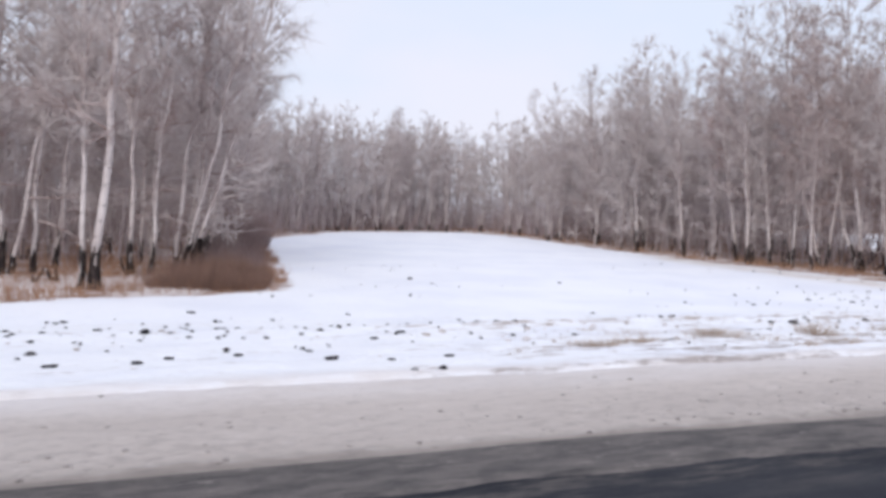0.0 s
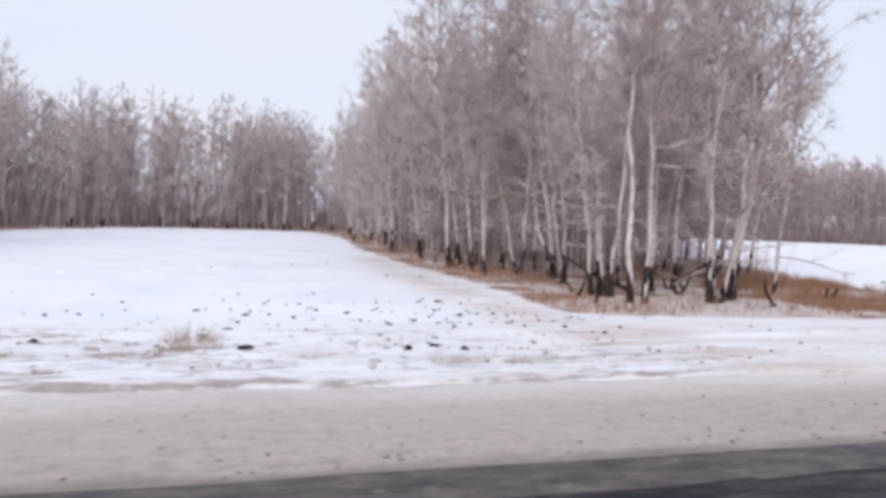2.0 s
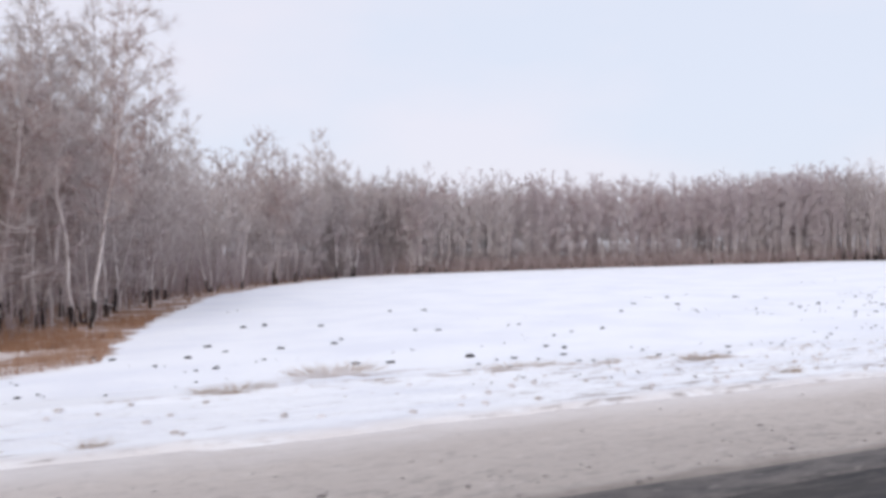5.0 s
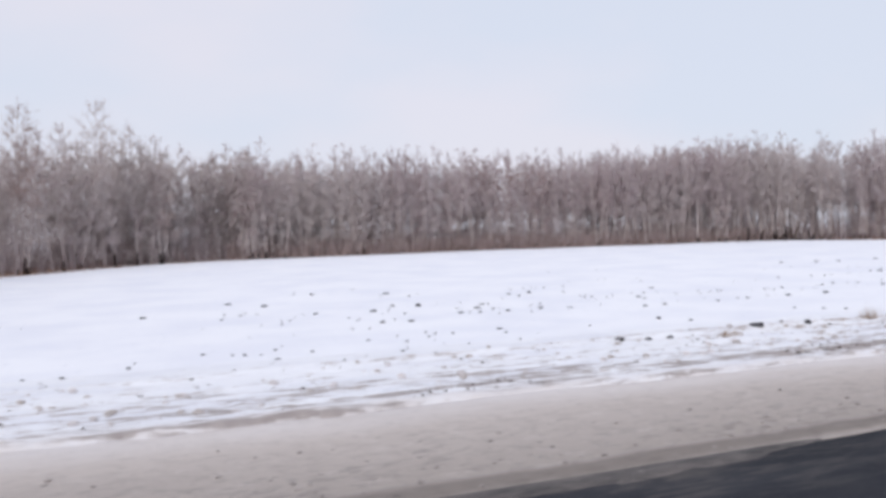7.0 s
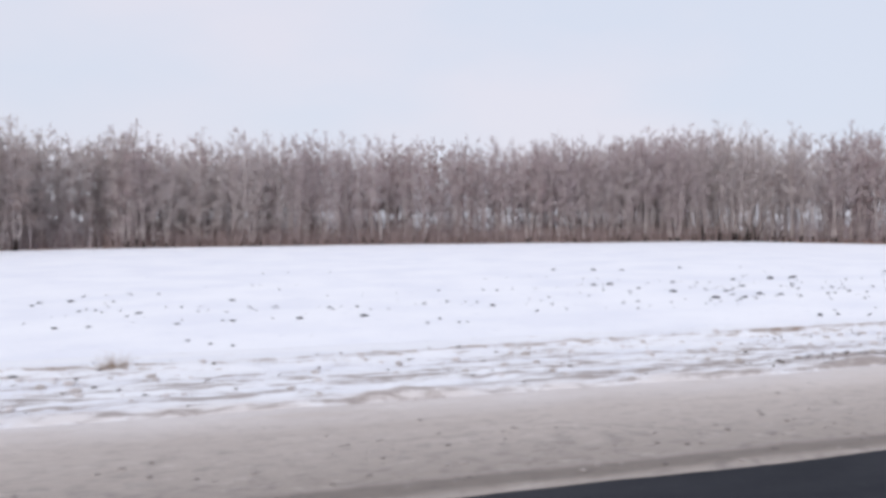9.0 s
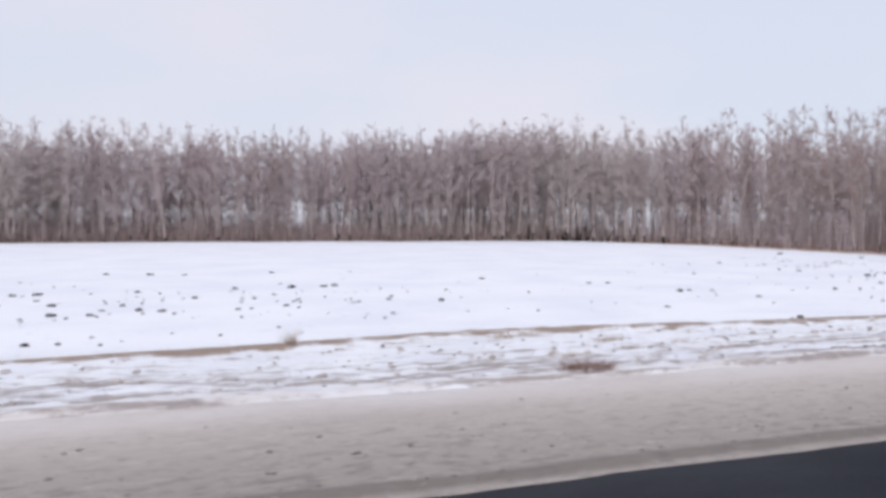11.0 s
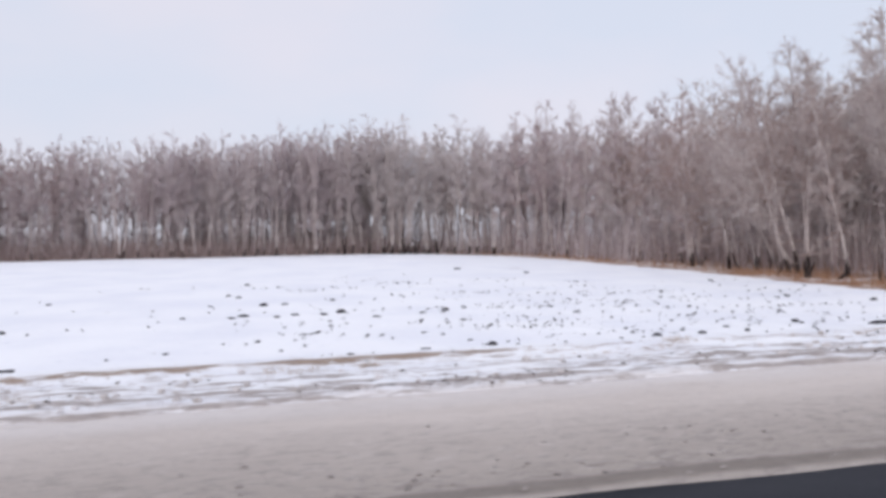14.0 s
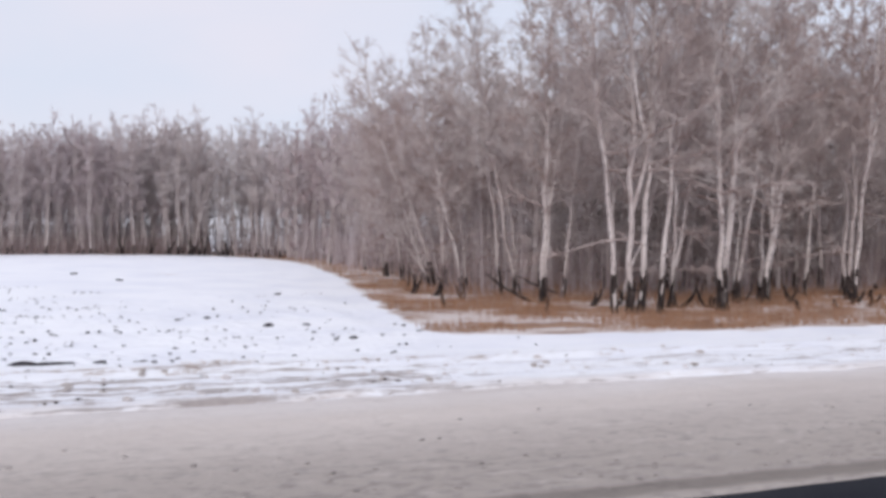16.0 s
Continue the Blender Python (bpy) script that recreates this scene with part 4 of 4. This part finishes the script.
for n, (x, y, wide, tall) in enumerate(((2.6, 19.6, 1.8, 0.55), (1.6, 20.2, 2.2, 0.65), (2.9, 20.8, 1.7, 0.8), (2.2, 22.0, 2.2, 0.95), (3.1, 24.0, 2.0, 0.9), (3.4, 28.0, 2.4, 1.2), (3.9, 33.0, 2.6, 1.8), (4.3, 39.0, 3.2, 2.5), (5.6, 45.0, 3.4, 2.8), (4.9, 36.0, 2.2, 1.6))):
    shrub(x, y, wide, tall, 40 + n, M_REED if y < 23 else M_STEM_DARK, "dense russet brown bush at the grove's tip", "bushes by the western grove")


# dead forked bushes before the far woods
def dead_bush(x, y, tall, seed):
    r = np.random.RandomState(seed)
    ob = new("dead_bush")
    for k in range(3):
        a, w = r.uniform(0, 6.28), tall * (0.45, 0.3, 0.12)[k]
        h = tall * r.uniform(0.7, 1.05)
        p = [(0.05 * math.cos(a), 0.05 * math.sin(a), -0.1), (0.35 * w * math.cos(a), 0.3 * w * math.sin(a), 0.35 * h), (0.8 * w * math.cos(a), 0.6 * w * math.sin(a), 0.75 * h), (w * math.cos(a), 0.8 * w * math.sin(a), h)]
        part("stem", mesh("stem", *tube(p, [0.085, 0.07, 0.05, 0.02], 6), [M_CHAR], None, True), ob)
    ob.location = (x, y, float(height(np.array([x]), np.array([y]))[0]))
    return tagged(ob, "blackened forked bush before the birch woods", "shrub", "dead bushes by the woods")


for n, (x, y, tall) in enumerate(((126.6, 72.7, 2.2), (128.9, 72.9, 1.8), (130.4, 72.4, 1.7), (132.4, 72.5, 2.0), (133.5, 72.6, 2.4), (135.4, 71.6, 1.8))):
    dead_bush(x, y, tall, 500 + n)


# scorched stubs between the birches
def stub(seed):
    r = np.random.RandomState(seed)
    pieces = []
    for k in range(1 + seed % 3 // 2 + seed % 2):
        a, lean, h = r.uniform(0, 6.28), r.uniform(0.15, 0.75), r.uniform(0.45, 1.05)
        u = np.linspace(0, 1, 6)
        out = h * lean * (u + 0.25 * np.sin(3 * u))
        jog = np.cumsum(r.normal(0, 0.02, 6))
        line = np.stack([out * math.cos(a) + jog, out * math.sin(a) - jog, h * u - 0.1], -1)
        pieces.append(tube(line, r.uniform(0.055, 0.10) * (1 - 0.55 * u) * (1 + 0.5 * np.exp(-5 * u)), 7))
    return mesh("birch_stub", *joined(pieces), [M_CHAR], None, False)


FORKED = [(143.9, 41.2), (145.2, 51.6), (144.6, 27.4), (145.2, 22.3), (147.6, 21.1), (145.9, 21.0), (148.6, 20.8)]
STUBS = [stub(700 + k) for k in range(9)]
for poly, box, count in ((GROVE_A, (-8, 5, 18, 34), 22), (GROVE_B, (26, 42, 16, 38), 44), (GROVE_C, (139, 166, 17, 46), 64)):
    for n, (x, y) in enumerate(scatter(poly, count, 0.45, 1.6, box) + (FORKED if poly is GROVE_C else [])):
        if poly is GROVE_B and x > 36 and y < 27:
            continue
        ob = new("birch_stub", STUBS[n % 9])
        ob.matrix_basis = pose(x, y, float(height(np.array([x]), np.array([y]))[0]), 0, 0, rng.uniform(0, 360)) @ Matrix.Scale(rng.uniform(0.55, 1.0), 4)
        ob.scale = ob.scale * (1.25 if (x, y) in FORKED else 1)
        tagged(ob, "blackened broken birch stub leaning in brown grass", "stump", "stubs under the birches")


# dead birches with long pale limbs at the groves' edges
def dead_birch(x, y, tall, lean, way, limbs, seed):
    r = np.random.RandomState(seed)
    ob = new("dead_birch")
    u = np.linspace(0, 1, 9)
    px = lean * u ** 1.3 + np.cumsum(r.normal(0, 0.03, 9)) * (u > 0)
    py = np.cumsum(r.normal(0, 0.03, 9)) * (u > 0)
    path = np.stack([px, py, u * tall - 0.1], -1)
    rad = 0.075 * (1 - u) ** 0.7 + 0.012
    part("trunk", mesh("trunk", *tube(path, rad, 8), [M_DEAD], None, True), ob)
    part("bark_collar", mesh("bark_collar", *tube(path[:3] + (0, 0, -0.02), rad[:3] * 1.2 + 0.01, 8), [M_CHAR], None, True), ob, "rough black bark at the foot of the trunk")
    for k in range(limbs):
        f = 0.28 + 0.68 * (k + r.uniform(0, 1)) / limbs
        a = np.array([np.interp(f, u, path[:, c]) for c in range(3)])
        az, size = math.radians(way + r.normal(0, 45)), r.uniform(0.9, 2.3) * (1.1 - 0.5 * f)
        v = np.linspace(0, 1, 7)
        jog = np.cumsum(r.normal(0, 0.035, 7)) * size
        sag = r.uniform(-0.35, 0.25)
        line = a + size * np.stack([v * math.cos(az), v * math.sin(az), sag * np.sin(3.0 * v) + r.uniform(-0.05, 0.3) * v ** 2], -1) + np.stack([0 * jog, jog, 0.6 * jog], -1) * (v > 0)[:, None]
        pieces = [tube(line, 0.026 * (1 - v) ** 0.7 + 0.006, 5, False)]
        for g in (2, 3, 4, 5):
            tip = line[g] + (r.normal(0, 0.35, 3) + (math.cos(az), math.sin(az), 0.1)) * size * r.uniform(0.18, 0.4)
            pieces.append(tube(np.stack([line[g], (line[g] + tip) / 2 + r.normal(0, 0.03, 3), tip]), [0.013, 0.009, 0.004], 4, False))
        part("limb", mesh("limb", *joined(pieces), [M_DEAD], None, True), ob)
    ob.location = (x, y, float(height(np.array([x]), np.array([y]))[0]))
    return tagged(ob, "dead birch with long crooked pale bare limbs", "tree", "dead birches")


for n, row in enumerate(((1.9, 23.6, 4.6, 1.5, 10, 12), (2.4, 26.5, 4.0, 0.9, 0, 8), (28.2, 19.3, 4.4, -0.5, 180, 8), (32.2, 18.9, 3.6, 0.4, 5, 6), (37.6, 26.5, 4.0, 0.6, 0, 7), (142.6, 31.2, 5.0, -1.4, 180, 7))):
    dead_birch(*row, 800 + n)


# ---- clods, tufts and small things ----
def lump(seed, squash):
    bm = bmesh.new()
    bmesh.ops.create_icosphere(bm, subdivisions=2, radius=0.5)
    r = np.random.RandomState(seed)
    o = r.uniform(0, 50, 3)
    for v in bm.verts:
        k = 1 + 0.55 * noise.noise(v.co * 2.3 + Vector(o)) + 0.25 * noise.noise(v.co * 6 + Vector(o))
        v.co = Vector((v.co.x * k, v.co.y * k * 0.8, v.co.z * k * squash))
    me = bpy.data.meshes.new("soil_clod")
    bm.to_mesh(me)
    bm.free()
    me.materials.append(M_SOIL)
    return me


CLODS = [lump(k, (0.55, 0.4, 0.7, 0.35)[k % 4]) for k in range(6)]


def clod(x, y, size, k, group, long=1):
    ob = new("soil_clod", CLODS[k % 6])
    z = float(max(height(np.array([x]), np.array([y]))[0], verge_height(np.array([x]), np.array([y]))[0]))
    ob.matrix_basis = Matrix.Translation((x, y, z + 0.09 * size)) @ Matrix.Rotation(0.5 * math.sin(k * 1.7), 4, "Z") @ Matrix.Diagonal((size * 1.2 * long, size * 1.1, size * 0.95, 1))
    return tagged(ob, "dark frozen soil clod half sunk in snow", "clod", group)


CLOD_PLACES = {  # metres along and away from the road, and size
    "clods before the western grove": [(-1.4, 13.3, 1), (-0.8, 9.1, 1.4), (-0.8, 11.3, 1), (-0.7, 14.4, 1), (-0.5, 10.5, 1.2), (-0.1, 13.2, 1), (0.2, 8.8, 1), (0.5, 10.5, 1.6), (0.6, 12.5, 1.5), (0.9, 10.8, 1), (1.4, 15.3, 1), (1.7, 9.1, 2), (1.7, 12.9, 1), (1.8, 10.8, 1.2), (2.3, 9, 1), (2.8, 10.9, 1), (3, 10.3, 1.5), (3.8, 10.1, 1), (3.9, 9.4, 1), (4, 11.7, 1), (4.3, 9.4, 1), (4.6, 12.2, 1.3), (4.7, 10.2, 1), (6.8, 13.1, 1), (7.2, 13.1, 1), (7.6, 11.6, 1), (7.9, 21.5, 1), (9.1, 10.9, 1), (10.9, 13.2, 1), (11.4, 11.5, 1.5), (11.9, 11.5, 1.2), (12.2, 20.2, 1), (12.5, 12.1, 1.3)],
    "clods in the western field": [(13, 12, 2), (13.6, 12.2, 1), (15.1, 12.1, 1.2), (17.3, 15.7, 1), (17.4, 12.4, 1), (17.8, 13, 1.3), (18, 11.5, 2), (18.2, 15.1, 1), (20.4, 11.3, 1.4), (20.7, 13.7, 1), (20.9, 11.5, 1.5), (21.3, 11.2, 1), (22.6, 15.2, 1.3), (22.8, 17.4, 1.4)],
    "clods by the middle grove": [(41, 19.5, 1), (41.4, 18.9, 1), (43, 18.3, 1), (43.4, 16.2, 1), (43.6, 20.4, 1), (43.9, 19.1, 1), (45.1, 25.2, 1), (45.2, 19, 1), (45.8, 25.4, 1), (46.1, 15.4, 1.3), (46.6, 19.3, 1.3), (46.8, 15.2, 1.3), (47, 20.1, 1), (47.4, 24.3, 1), (48.6, 15.2, 1.4), (49.3, 14.5, 1), (49.6, 21.5, 1), (50.2, 21.1, 1.2), (50.5, 14.5, 1), (50.9, 16, 1), (51.1, 15.5, 1), (51.3, 29.2, 1), (52, 13.2, 1), (52.4, 14.3, 1), (52.7, 29, 1), (54.1, 13.5, 1), (54.4, 18.9, 1), (58.6, 24, 1.3), (61.3, 27, 1)],
    "clods in the middle field": [(62.3, 25.4, 1.2), (63.3, 22.2, 1), (64.3, 18.8, 1), (64.6, 29, 1.2), (64.9, 21.7, 1), (65, 18.6, 1), (65.9, 23, 1), (66.2, 15.9, 1), (66.5, 22.3, 1.2), (66.8, 19.6, 1), (67, 27.3, 1), (67.2, 12.6, 2), (67.3, 19.4, 1), (67.7, 20.5, 1.2), (67.8, 12.5, 1), (68.1, 19.3, 1.2), (68.3, 12.5, 1), (68.3, 21.5, 1), (69.2, 19.4, 1), (69.9, 19, 1), (70.3, 15.5, 1), (70.4, 23.9, 1), (70.6, 12.6, 2), (70.7, 14.8, 1), (71.2, 23.9, 1), (71.8, 18.1, 1), (71.9, 12.5, 1.6), (72.3, 12.3, 1), (73.3, 20.5, 1), (74.3, 18, 1), (75.5, 18.1, 1), (75.6, 22.9, 1)],
    "clods in the long field": [(77, 18, 1), (78.5, 18, 1.3), (82.1, 18.9, 1), (87.3, 23.2, 1.3), (87.9, 23.2, 1.2), (88.1, 21.7, 1), (88.6, 20.5, 1.3), (88.8, 18.7, 1.5), (88.9, 14.9, 1), (89.1, 30.3, 1), (89.6, 18.5, 1), (89.8, 19.3, 1), (90.2, 20.1, 1), (90.4, 23.3, 1.2), (90.6, 19.1, 1), (90.6, 29.5, 1.3), (91.1, 18.8, 1), (91.8, 29.2, 1), (91.9, 21.5, 1.2), (92.8, 18.8, 1), (93.1, 23.6, 1), (93.4, 21, 1)],
    "clods along the long field": [(94, 19.2, 1), (94, 21.7, 1), (94.8, 23.7, 1.3), (94.9, 29.6, 1), (95.8, 23.8, 1), (95.9, 19.5, 1), (96.2, 24.1, 1.2), (96.8, 19.9, 1.2), (98.1, 19.3, 1.3), (101.7, 25.2, 1), (103.3, 16.6, 1), (104.7, 22.9, 1), (105, 13.9, 1.5), (105.3, 22.7, 1), (106, 19.7, 1.2), (106.4, 19.8, 1), (107.1, 19.6, 1), (107.3, 17.8, 1)],
    "clods before the eastern woods": [(108.6, 14.3, 1.3), (110.9, 25.4, 1), (111.3, 18.9, 1), (111.9, 14.3, 1.6), (112.6, 14, 2), (115, 15.1, 1), (115, 20.4, 1), (115.6, 23.1, 1), (116.1, 26.4, 1), (116.2, 20.1, 1.3), (116.4, 25.6, 1), (116.5, 20.4, 1.5), (116.7, 16, 1), (116.8, 31.1, 1), (117.1, 22.8, 1.2), (117.3, 20, 1.3), (117.7, 23, 1), (117.8, 20.3, 1.2), (118.4, 17.8, 1), (118.5, 20.1, 1.2), (119, 20.4, 1.5), (119.2, 23.8, 1), (119.7, 14, 1.2), (119.7, 19.2, 1), (120.2, 16.1, 1), (121, 19.5, 1.4), (121.1, 14.2, 1.6), (121.1, 17.4, 1), (121.6, 17.8, 1), (121.6, 19.6, 1), (121.8, 20.1, 1.4)],
    "clods in the eastern field": [(122.4, 20.3, 1), (123.3, 20, 1), (124.6, 14, 1.8), (124.7, 19.7, 1), (124.8, 18.3, 1), (125.2, 14.3, 1), (125.8, 14.2, 1.3), (126.8, 14.8, 1), (126.9, 14.2, 1), (126.9, 19.6, 1.3), (127.6, 38.6, 1.3), (128.9, 15.1, 1.3), (129.3, 20.9, 1), (129.9, 34.6, 1.3), (130.4, 14.1, 2.2), (130.8, 14.1, 2.8), (131.5, 14.2, 1.2)],
    "clods by the eastern grove": [(132.2, 14.1, 1), (133.3, 20.7, 1), (134.7, 18.7, 1.5), (135.6, 18.9, 1.4), (135.8, 28.4, 1), (135.9, 16.3, 1), (136.3, 16.4, 1.3), (138, 17.2, 1.2)],
}
for group, rows in CLOD_PLACES.items():
    for n, (x, y, k) in enumerate(rows):
        clod(x, y, rng.uniform(0.10, 0.14) * k ** 0.85 * float(np.interp(y, (11, 20, 35, 55), (0.85, 1.1, 1.6, 2.2))), n, group, 2.2 if k > 2.1 else 1)

# crumbs too small and many to count
r = np.random.RandomState(21)
proto = []
for k in range(5):
    bm = bmesh.new()
    bmesh.ops.create_icosphere(bm, subdivisions=1, radius=0.5)
    v = np.array([tuple(w.co) for w in bm.verts]) * r.uniform(0.7, 1.25, (len(bm.verts), 1)) * (1.2, 0.9, 0.55)
    proto.append((v, np.array([[w.index for w in f.verts] for f in bm.faces])))
    bm.free()


def crumbs(name, places, sizes, zfun, mat, label, category):
    pieces = []
    z = zfun(places[:, 0], places[:, 1])
    for (x, y), s, b in zip(places, sizes, z):
        v, t = proto[r.randint(5)]
        a = r.uniform(0, 6.28)
        c, d = math.cos(a) * s, math.sin(a) * s
        pieces.append((np.stack([v[:, 0] * c - v[:, 1] * d + x, v[:, 0] * d + v[:, 1] * c + y, v[:, 2] * s + b + 0.12 * s], -1), t))
    return tagged(new(name, mesh(name, *joined(pieces), [mat])), label, category, kind="stuff")


centres = np.concatenate([np.column_stack([r.uniform(-18, 138, 170), 12 + np.abs(r.normal(0, 9, 170))]), np.column_stack([r.choice((66, 70, 76, 89, 94, 98, 107, 112, 118, 124), 70) + r.normal(0, 3, 70), r.normal(21, 2.2, 70)]), np.column_stack([r.uniform(120, 138, 110), 13.5 + np.abs(r.normal(0, 7, 110))])])
centres = np.concatenate([centres, np.column_stack([r.normal(0.5, 3.5, 30), r.normal(12.4, 1.2, 30)]), np.column_stack([r.normal(22, 1.8, 26), r.normal(15.4, 1.4, 26)])])
spots = np.repeat(centres, 4, 0) + r.normal(0, 1, (4 * len(centres), 2)) * (1.3, 0.35)
spots = spots[~((np.abs(spots[:, 0] - 107) < 9) & (spots[:, 1] > 13.5) & (r.uniform(0, 1, len(spots)) < 0.6))]
spots = spots[(litter_depth(spots[:, 0], spots[:, 1]) < -0.3) & (spots[:, 1] > 11)]
# thrown-up soil among the frozen tracks before the eastern grove
more = np.random.RandomState(41)
heaps = np.column_stack([more.uniform(117, 134, 34), 13.6 + 19 * more.uniform(0, 1, 34) ** 1.4])
thrown = np.repeat(heaps, 7, 0) + more.normal(0, 1, (238, 2)) * (0.45, 0.2)
spots = np.concatenate([spots, thrown[depth(GROVE_C, thrown[:, 0], thrown[:, 1]) < -0.5]])
crumbs("soil_crumbs", spots, r.uniform(0.03, 0.10, len(spots)), lambda x, y: np.maximum(height(x, y), verge_height(x, y)), M_SOIL, "small dark soil crumbs strewn over the snow", "soil")
pellets = np.column_stack([r.uniform(-20, 160, 5200), 5.9 + np.abs(r.normal(0, 1.1, 5200))])
pellets = pellets[(pellets[:, 1] < 9.6) & (pellets[:, 1] > road_edge(pellets[:, 0]) + 0.15)]
M_ICE = limb_bark("dirty_ice", (0.40, 0.365, 0.35), (0.20, 0.18, 0.175))
crumbs("ice_pellets", pellets, 0.012 + 0.055 * r.uniform(0, 1, len(pellets)) ** 2.2, shoulder_height, M_ICE, "grey lumps of dirty ice on the packed snow", "ice")
lumps = np.column_stack([r.uniform(-20, 160, 2600), r.uniform(9.9, 12.9, 2600)])
lumps = lumps[(r.uniform(0.35, 1.05, len(lumps)) < rough(lumps[:, 0])) & (lumps[:, 1] > snow_edge(lumps[:, 0]) + 0.1) & (lumps[:, 1] < straw_line(lumps[:, 0]))]
M_LUMP = limb_bark("dirty_snow", (0.66, 0.63, 0.64), (0.42, 0.38, 0.36))
crumbs("snow_lumps", lumps, 0.03 + 0.13 * r.uniform(0, 1, len(lumps)) ** 2, verge_height, M_LUMP, "dirty lumps of scraped snow along the verge", "snow")


specks = np.column_stack([r.uniform(-20, 160, 1700), r.normal(11.5, 0.9, 1700)])
specks = specks[(r.uniform(0.3, 1.05, len(specks)) < rough(specks[:, 0]) ** 2) & (specks[:, 1] > snow_edge(specks[:, 0]) + 0.05) & (specks[:, 1] < 13.2)]
ridge_x = r.uniform(60, 136, 1500)
specks = np.concatenate([specks, np.column_stack([ridge_x, snow_edge(ridge_x) + 0.5 + 0.22 * wave(ridge_x, 0 * ridge_x, 0.07, 3) + r.normal(0, 0.16, 1500)])[wave(ridge_x, 0 * ridge_x, 0.09, 6) * r.uniform(0.2, 1, 1500) > 0.05]])
crumbs("verge_crumbs", specks, 0.018 + 0.06 * r.uniform(0, 1, len(specks)) ** 1.5, verge_height, limb_bark("verge_dirt", (0.17, 0.145, 0.135), (0.08, 0.068, 0.065)), "dark dirt crumbs in the churned verge snow", "soil")


# dry grass along the verge
def strip_places(n, seed):
    r = np.random.RandomState(seed)
    x = r.uniform(-22, 164, n)
    y = straw_line(x) + r.normal(0, 0.2, n)
    return np.column_stack([x, y])[straw_band(x, y) * r.uniform(0.2, 1.6, n) > 0.45]


stalks("verge_grass", strip_places(32000, 31), 0.16, 0.010, 0.7, M_PALE, "thin flattened straw along the snowy verge", "grass", 32)


def tuft(x, y, wide, tall, n, seed, mat, label):
    r = np.random.RandomState(seed)
    a, q = r.uniform(0, 6.28, n), np.sqrt(r.uniform(0, 1, n)) * 0.5
    base = np.stack([np.cos(a) * q * wide, np.sin(a) * q * wide * 0.5, np.full(n, -0.03)], -1)
    tip = base * (1.5, 1.5, 0) + np.stack([r.normal(0, 0.10, n), r.normal(0, 0.08, n), tall * r.uniform(0.25, 1.0, n) * (1 - q ** 2)], -1)
    ob = new("grass_tuft", mesh("grass_tuft", *blades(base, tip, r.uniform(0.006, 0.014, n), r), [mat]))
    ob.location = (x, y, float(verge_height(np.array([x]), np.array([y]))[0]) if y < 13.8 else float(height(np.array([x]), np.array([y]))[0]))
    return tagged(ob, label, "grass tuft", "tufts along the verge")


TUFTS = [(12.4, 10.9, 0.8, 0.38), (10.2, 11.0, 1.1, 0.2), (14.6, 10.9, 1.2, 0.18), (17.2, 12.0, 0.7, 0.40), (19.0, 11.0, 0.9, 0.15), (45.4, 14.5, 1.6, 0.26), (43.4, 12.8, 1.1, 0.15), (48.7, 13.0, 1.3, 0.12), (52.3, 12.3, 0.8, 0.14), (69.4, 12.1, 0.4, 0.25), (73.6, 12.4, 0.4, 0.34), (93.2, 13.3, 0.25, 0.42), (97.2, 13.2, 0.4, 0.2), (99.0, 12.4, 0.5, 0.16), (108.6, 13.2, 1.3, 0.10), (41.4, 9.9, 0.3, 0.15), (52.5, 10.2, 0.35, 0.2), (133.4, 13.3, 0.9, 0.1)]
for n, (x, y, wide, tall) in enumerate(TUFTS):
    tuft(x, y, wide, tall, int(170 * wide) + 50, 60 + n, M_PALE, "pale dry grass tuft poking through verge snow")
# low clumps in the churned strips
small = np.random.RandomState(8)
for n in range(40):
    x = small.uniform(7, 24) if n < 28 else small.uniform(88, 134)
    tuft(x, small.uniform(snow_edge(x) + 0.5, 12.0 if n < 28 else straw_line(x)), small.uniform(0.25, 0.9), small.uniform(0.07, 0.17), int(small.uniform(60, 170)), 120 + n, M_PALE, "low flattened straw clump in churned snow")
tuft(97.1, 9.95, 0.8, 0.24, 380, 90, M_REED, "flattened russet weed clump at the snow's edge")

# leaning fence post and fallen wood
post = new("fence_post", mesh("fence_post", *tube([(0, 0, -0.15), (0.06, 0, 0.3), (0.23, 0.0, 0.82), (0.43, 0.02, 1.38)], [0.05, 0.048, 0.045, 0.04], 8), [M_WOOD], None, True))
post.location = (38.45, 19.1, 0.02)
tagged(post, "short weathered grey post leaning in brown grass", "post")
for x, y, a, n in ((30.0, 20.4, 2.6, 2.2), (34.0, 24.0, 0.4, 2.6), (146.2, 26.0, 2.4, 2.4), (152.5, 24.8, 0.7, 2.8), (143.9, 24.0, 2.7, 1.6)):
    c, s = math.cos(a), math.sin(a)
    log = new("fallen_branch", mesh("fallen_branch", *tube([(0, 0, -0.03), (0.3 * n * c, 0.3 * n * s, 0.22), (0.65 * n * c, 0.65 * n * s, 0.52), (n * c, n * s, 0.95)], [0.06, 0.055, 0.04, 0.02], 7), [M_CHAR], None, True))
    log.location = (x, y, 0.02)
    tagged(log, "dark broken branch leaning out of the grass", "branch", "fallen branches")
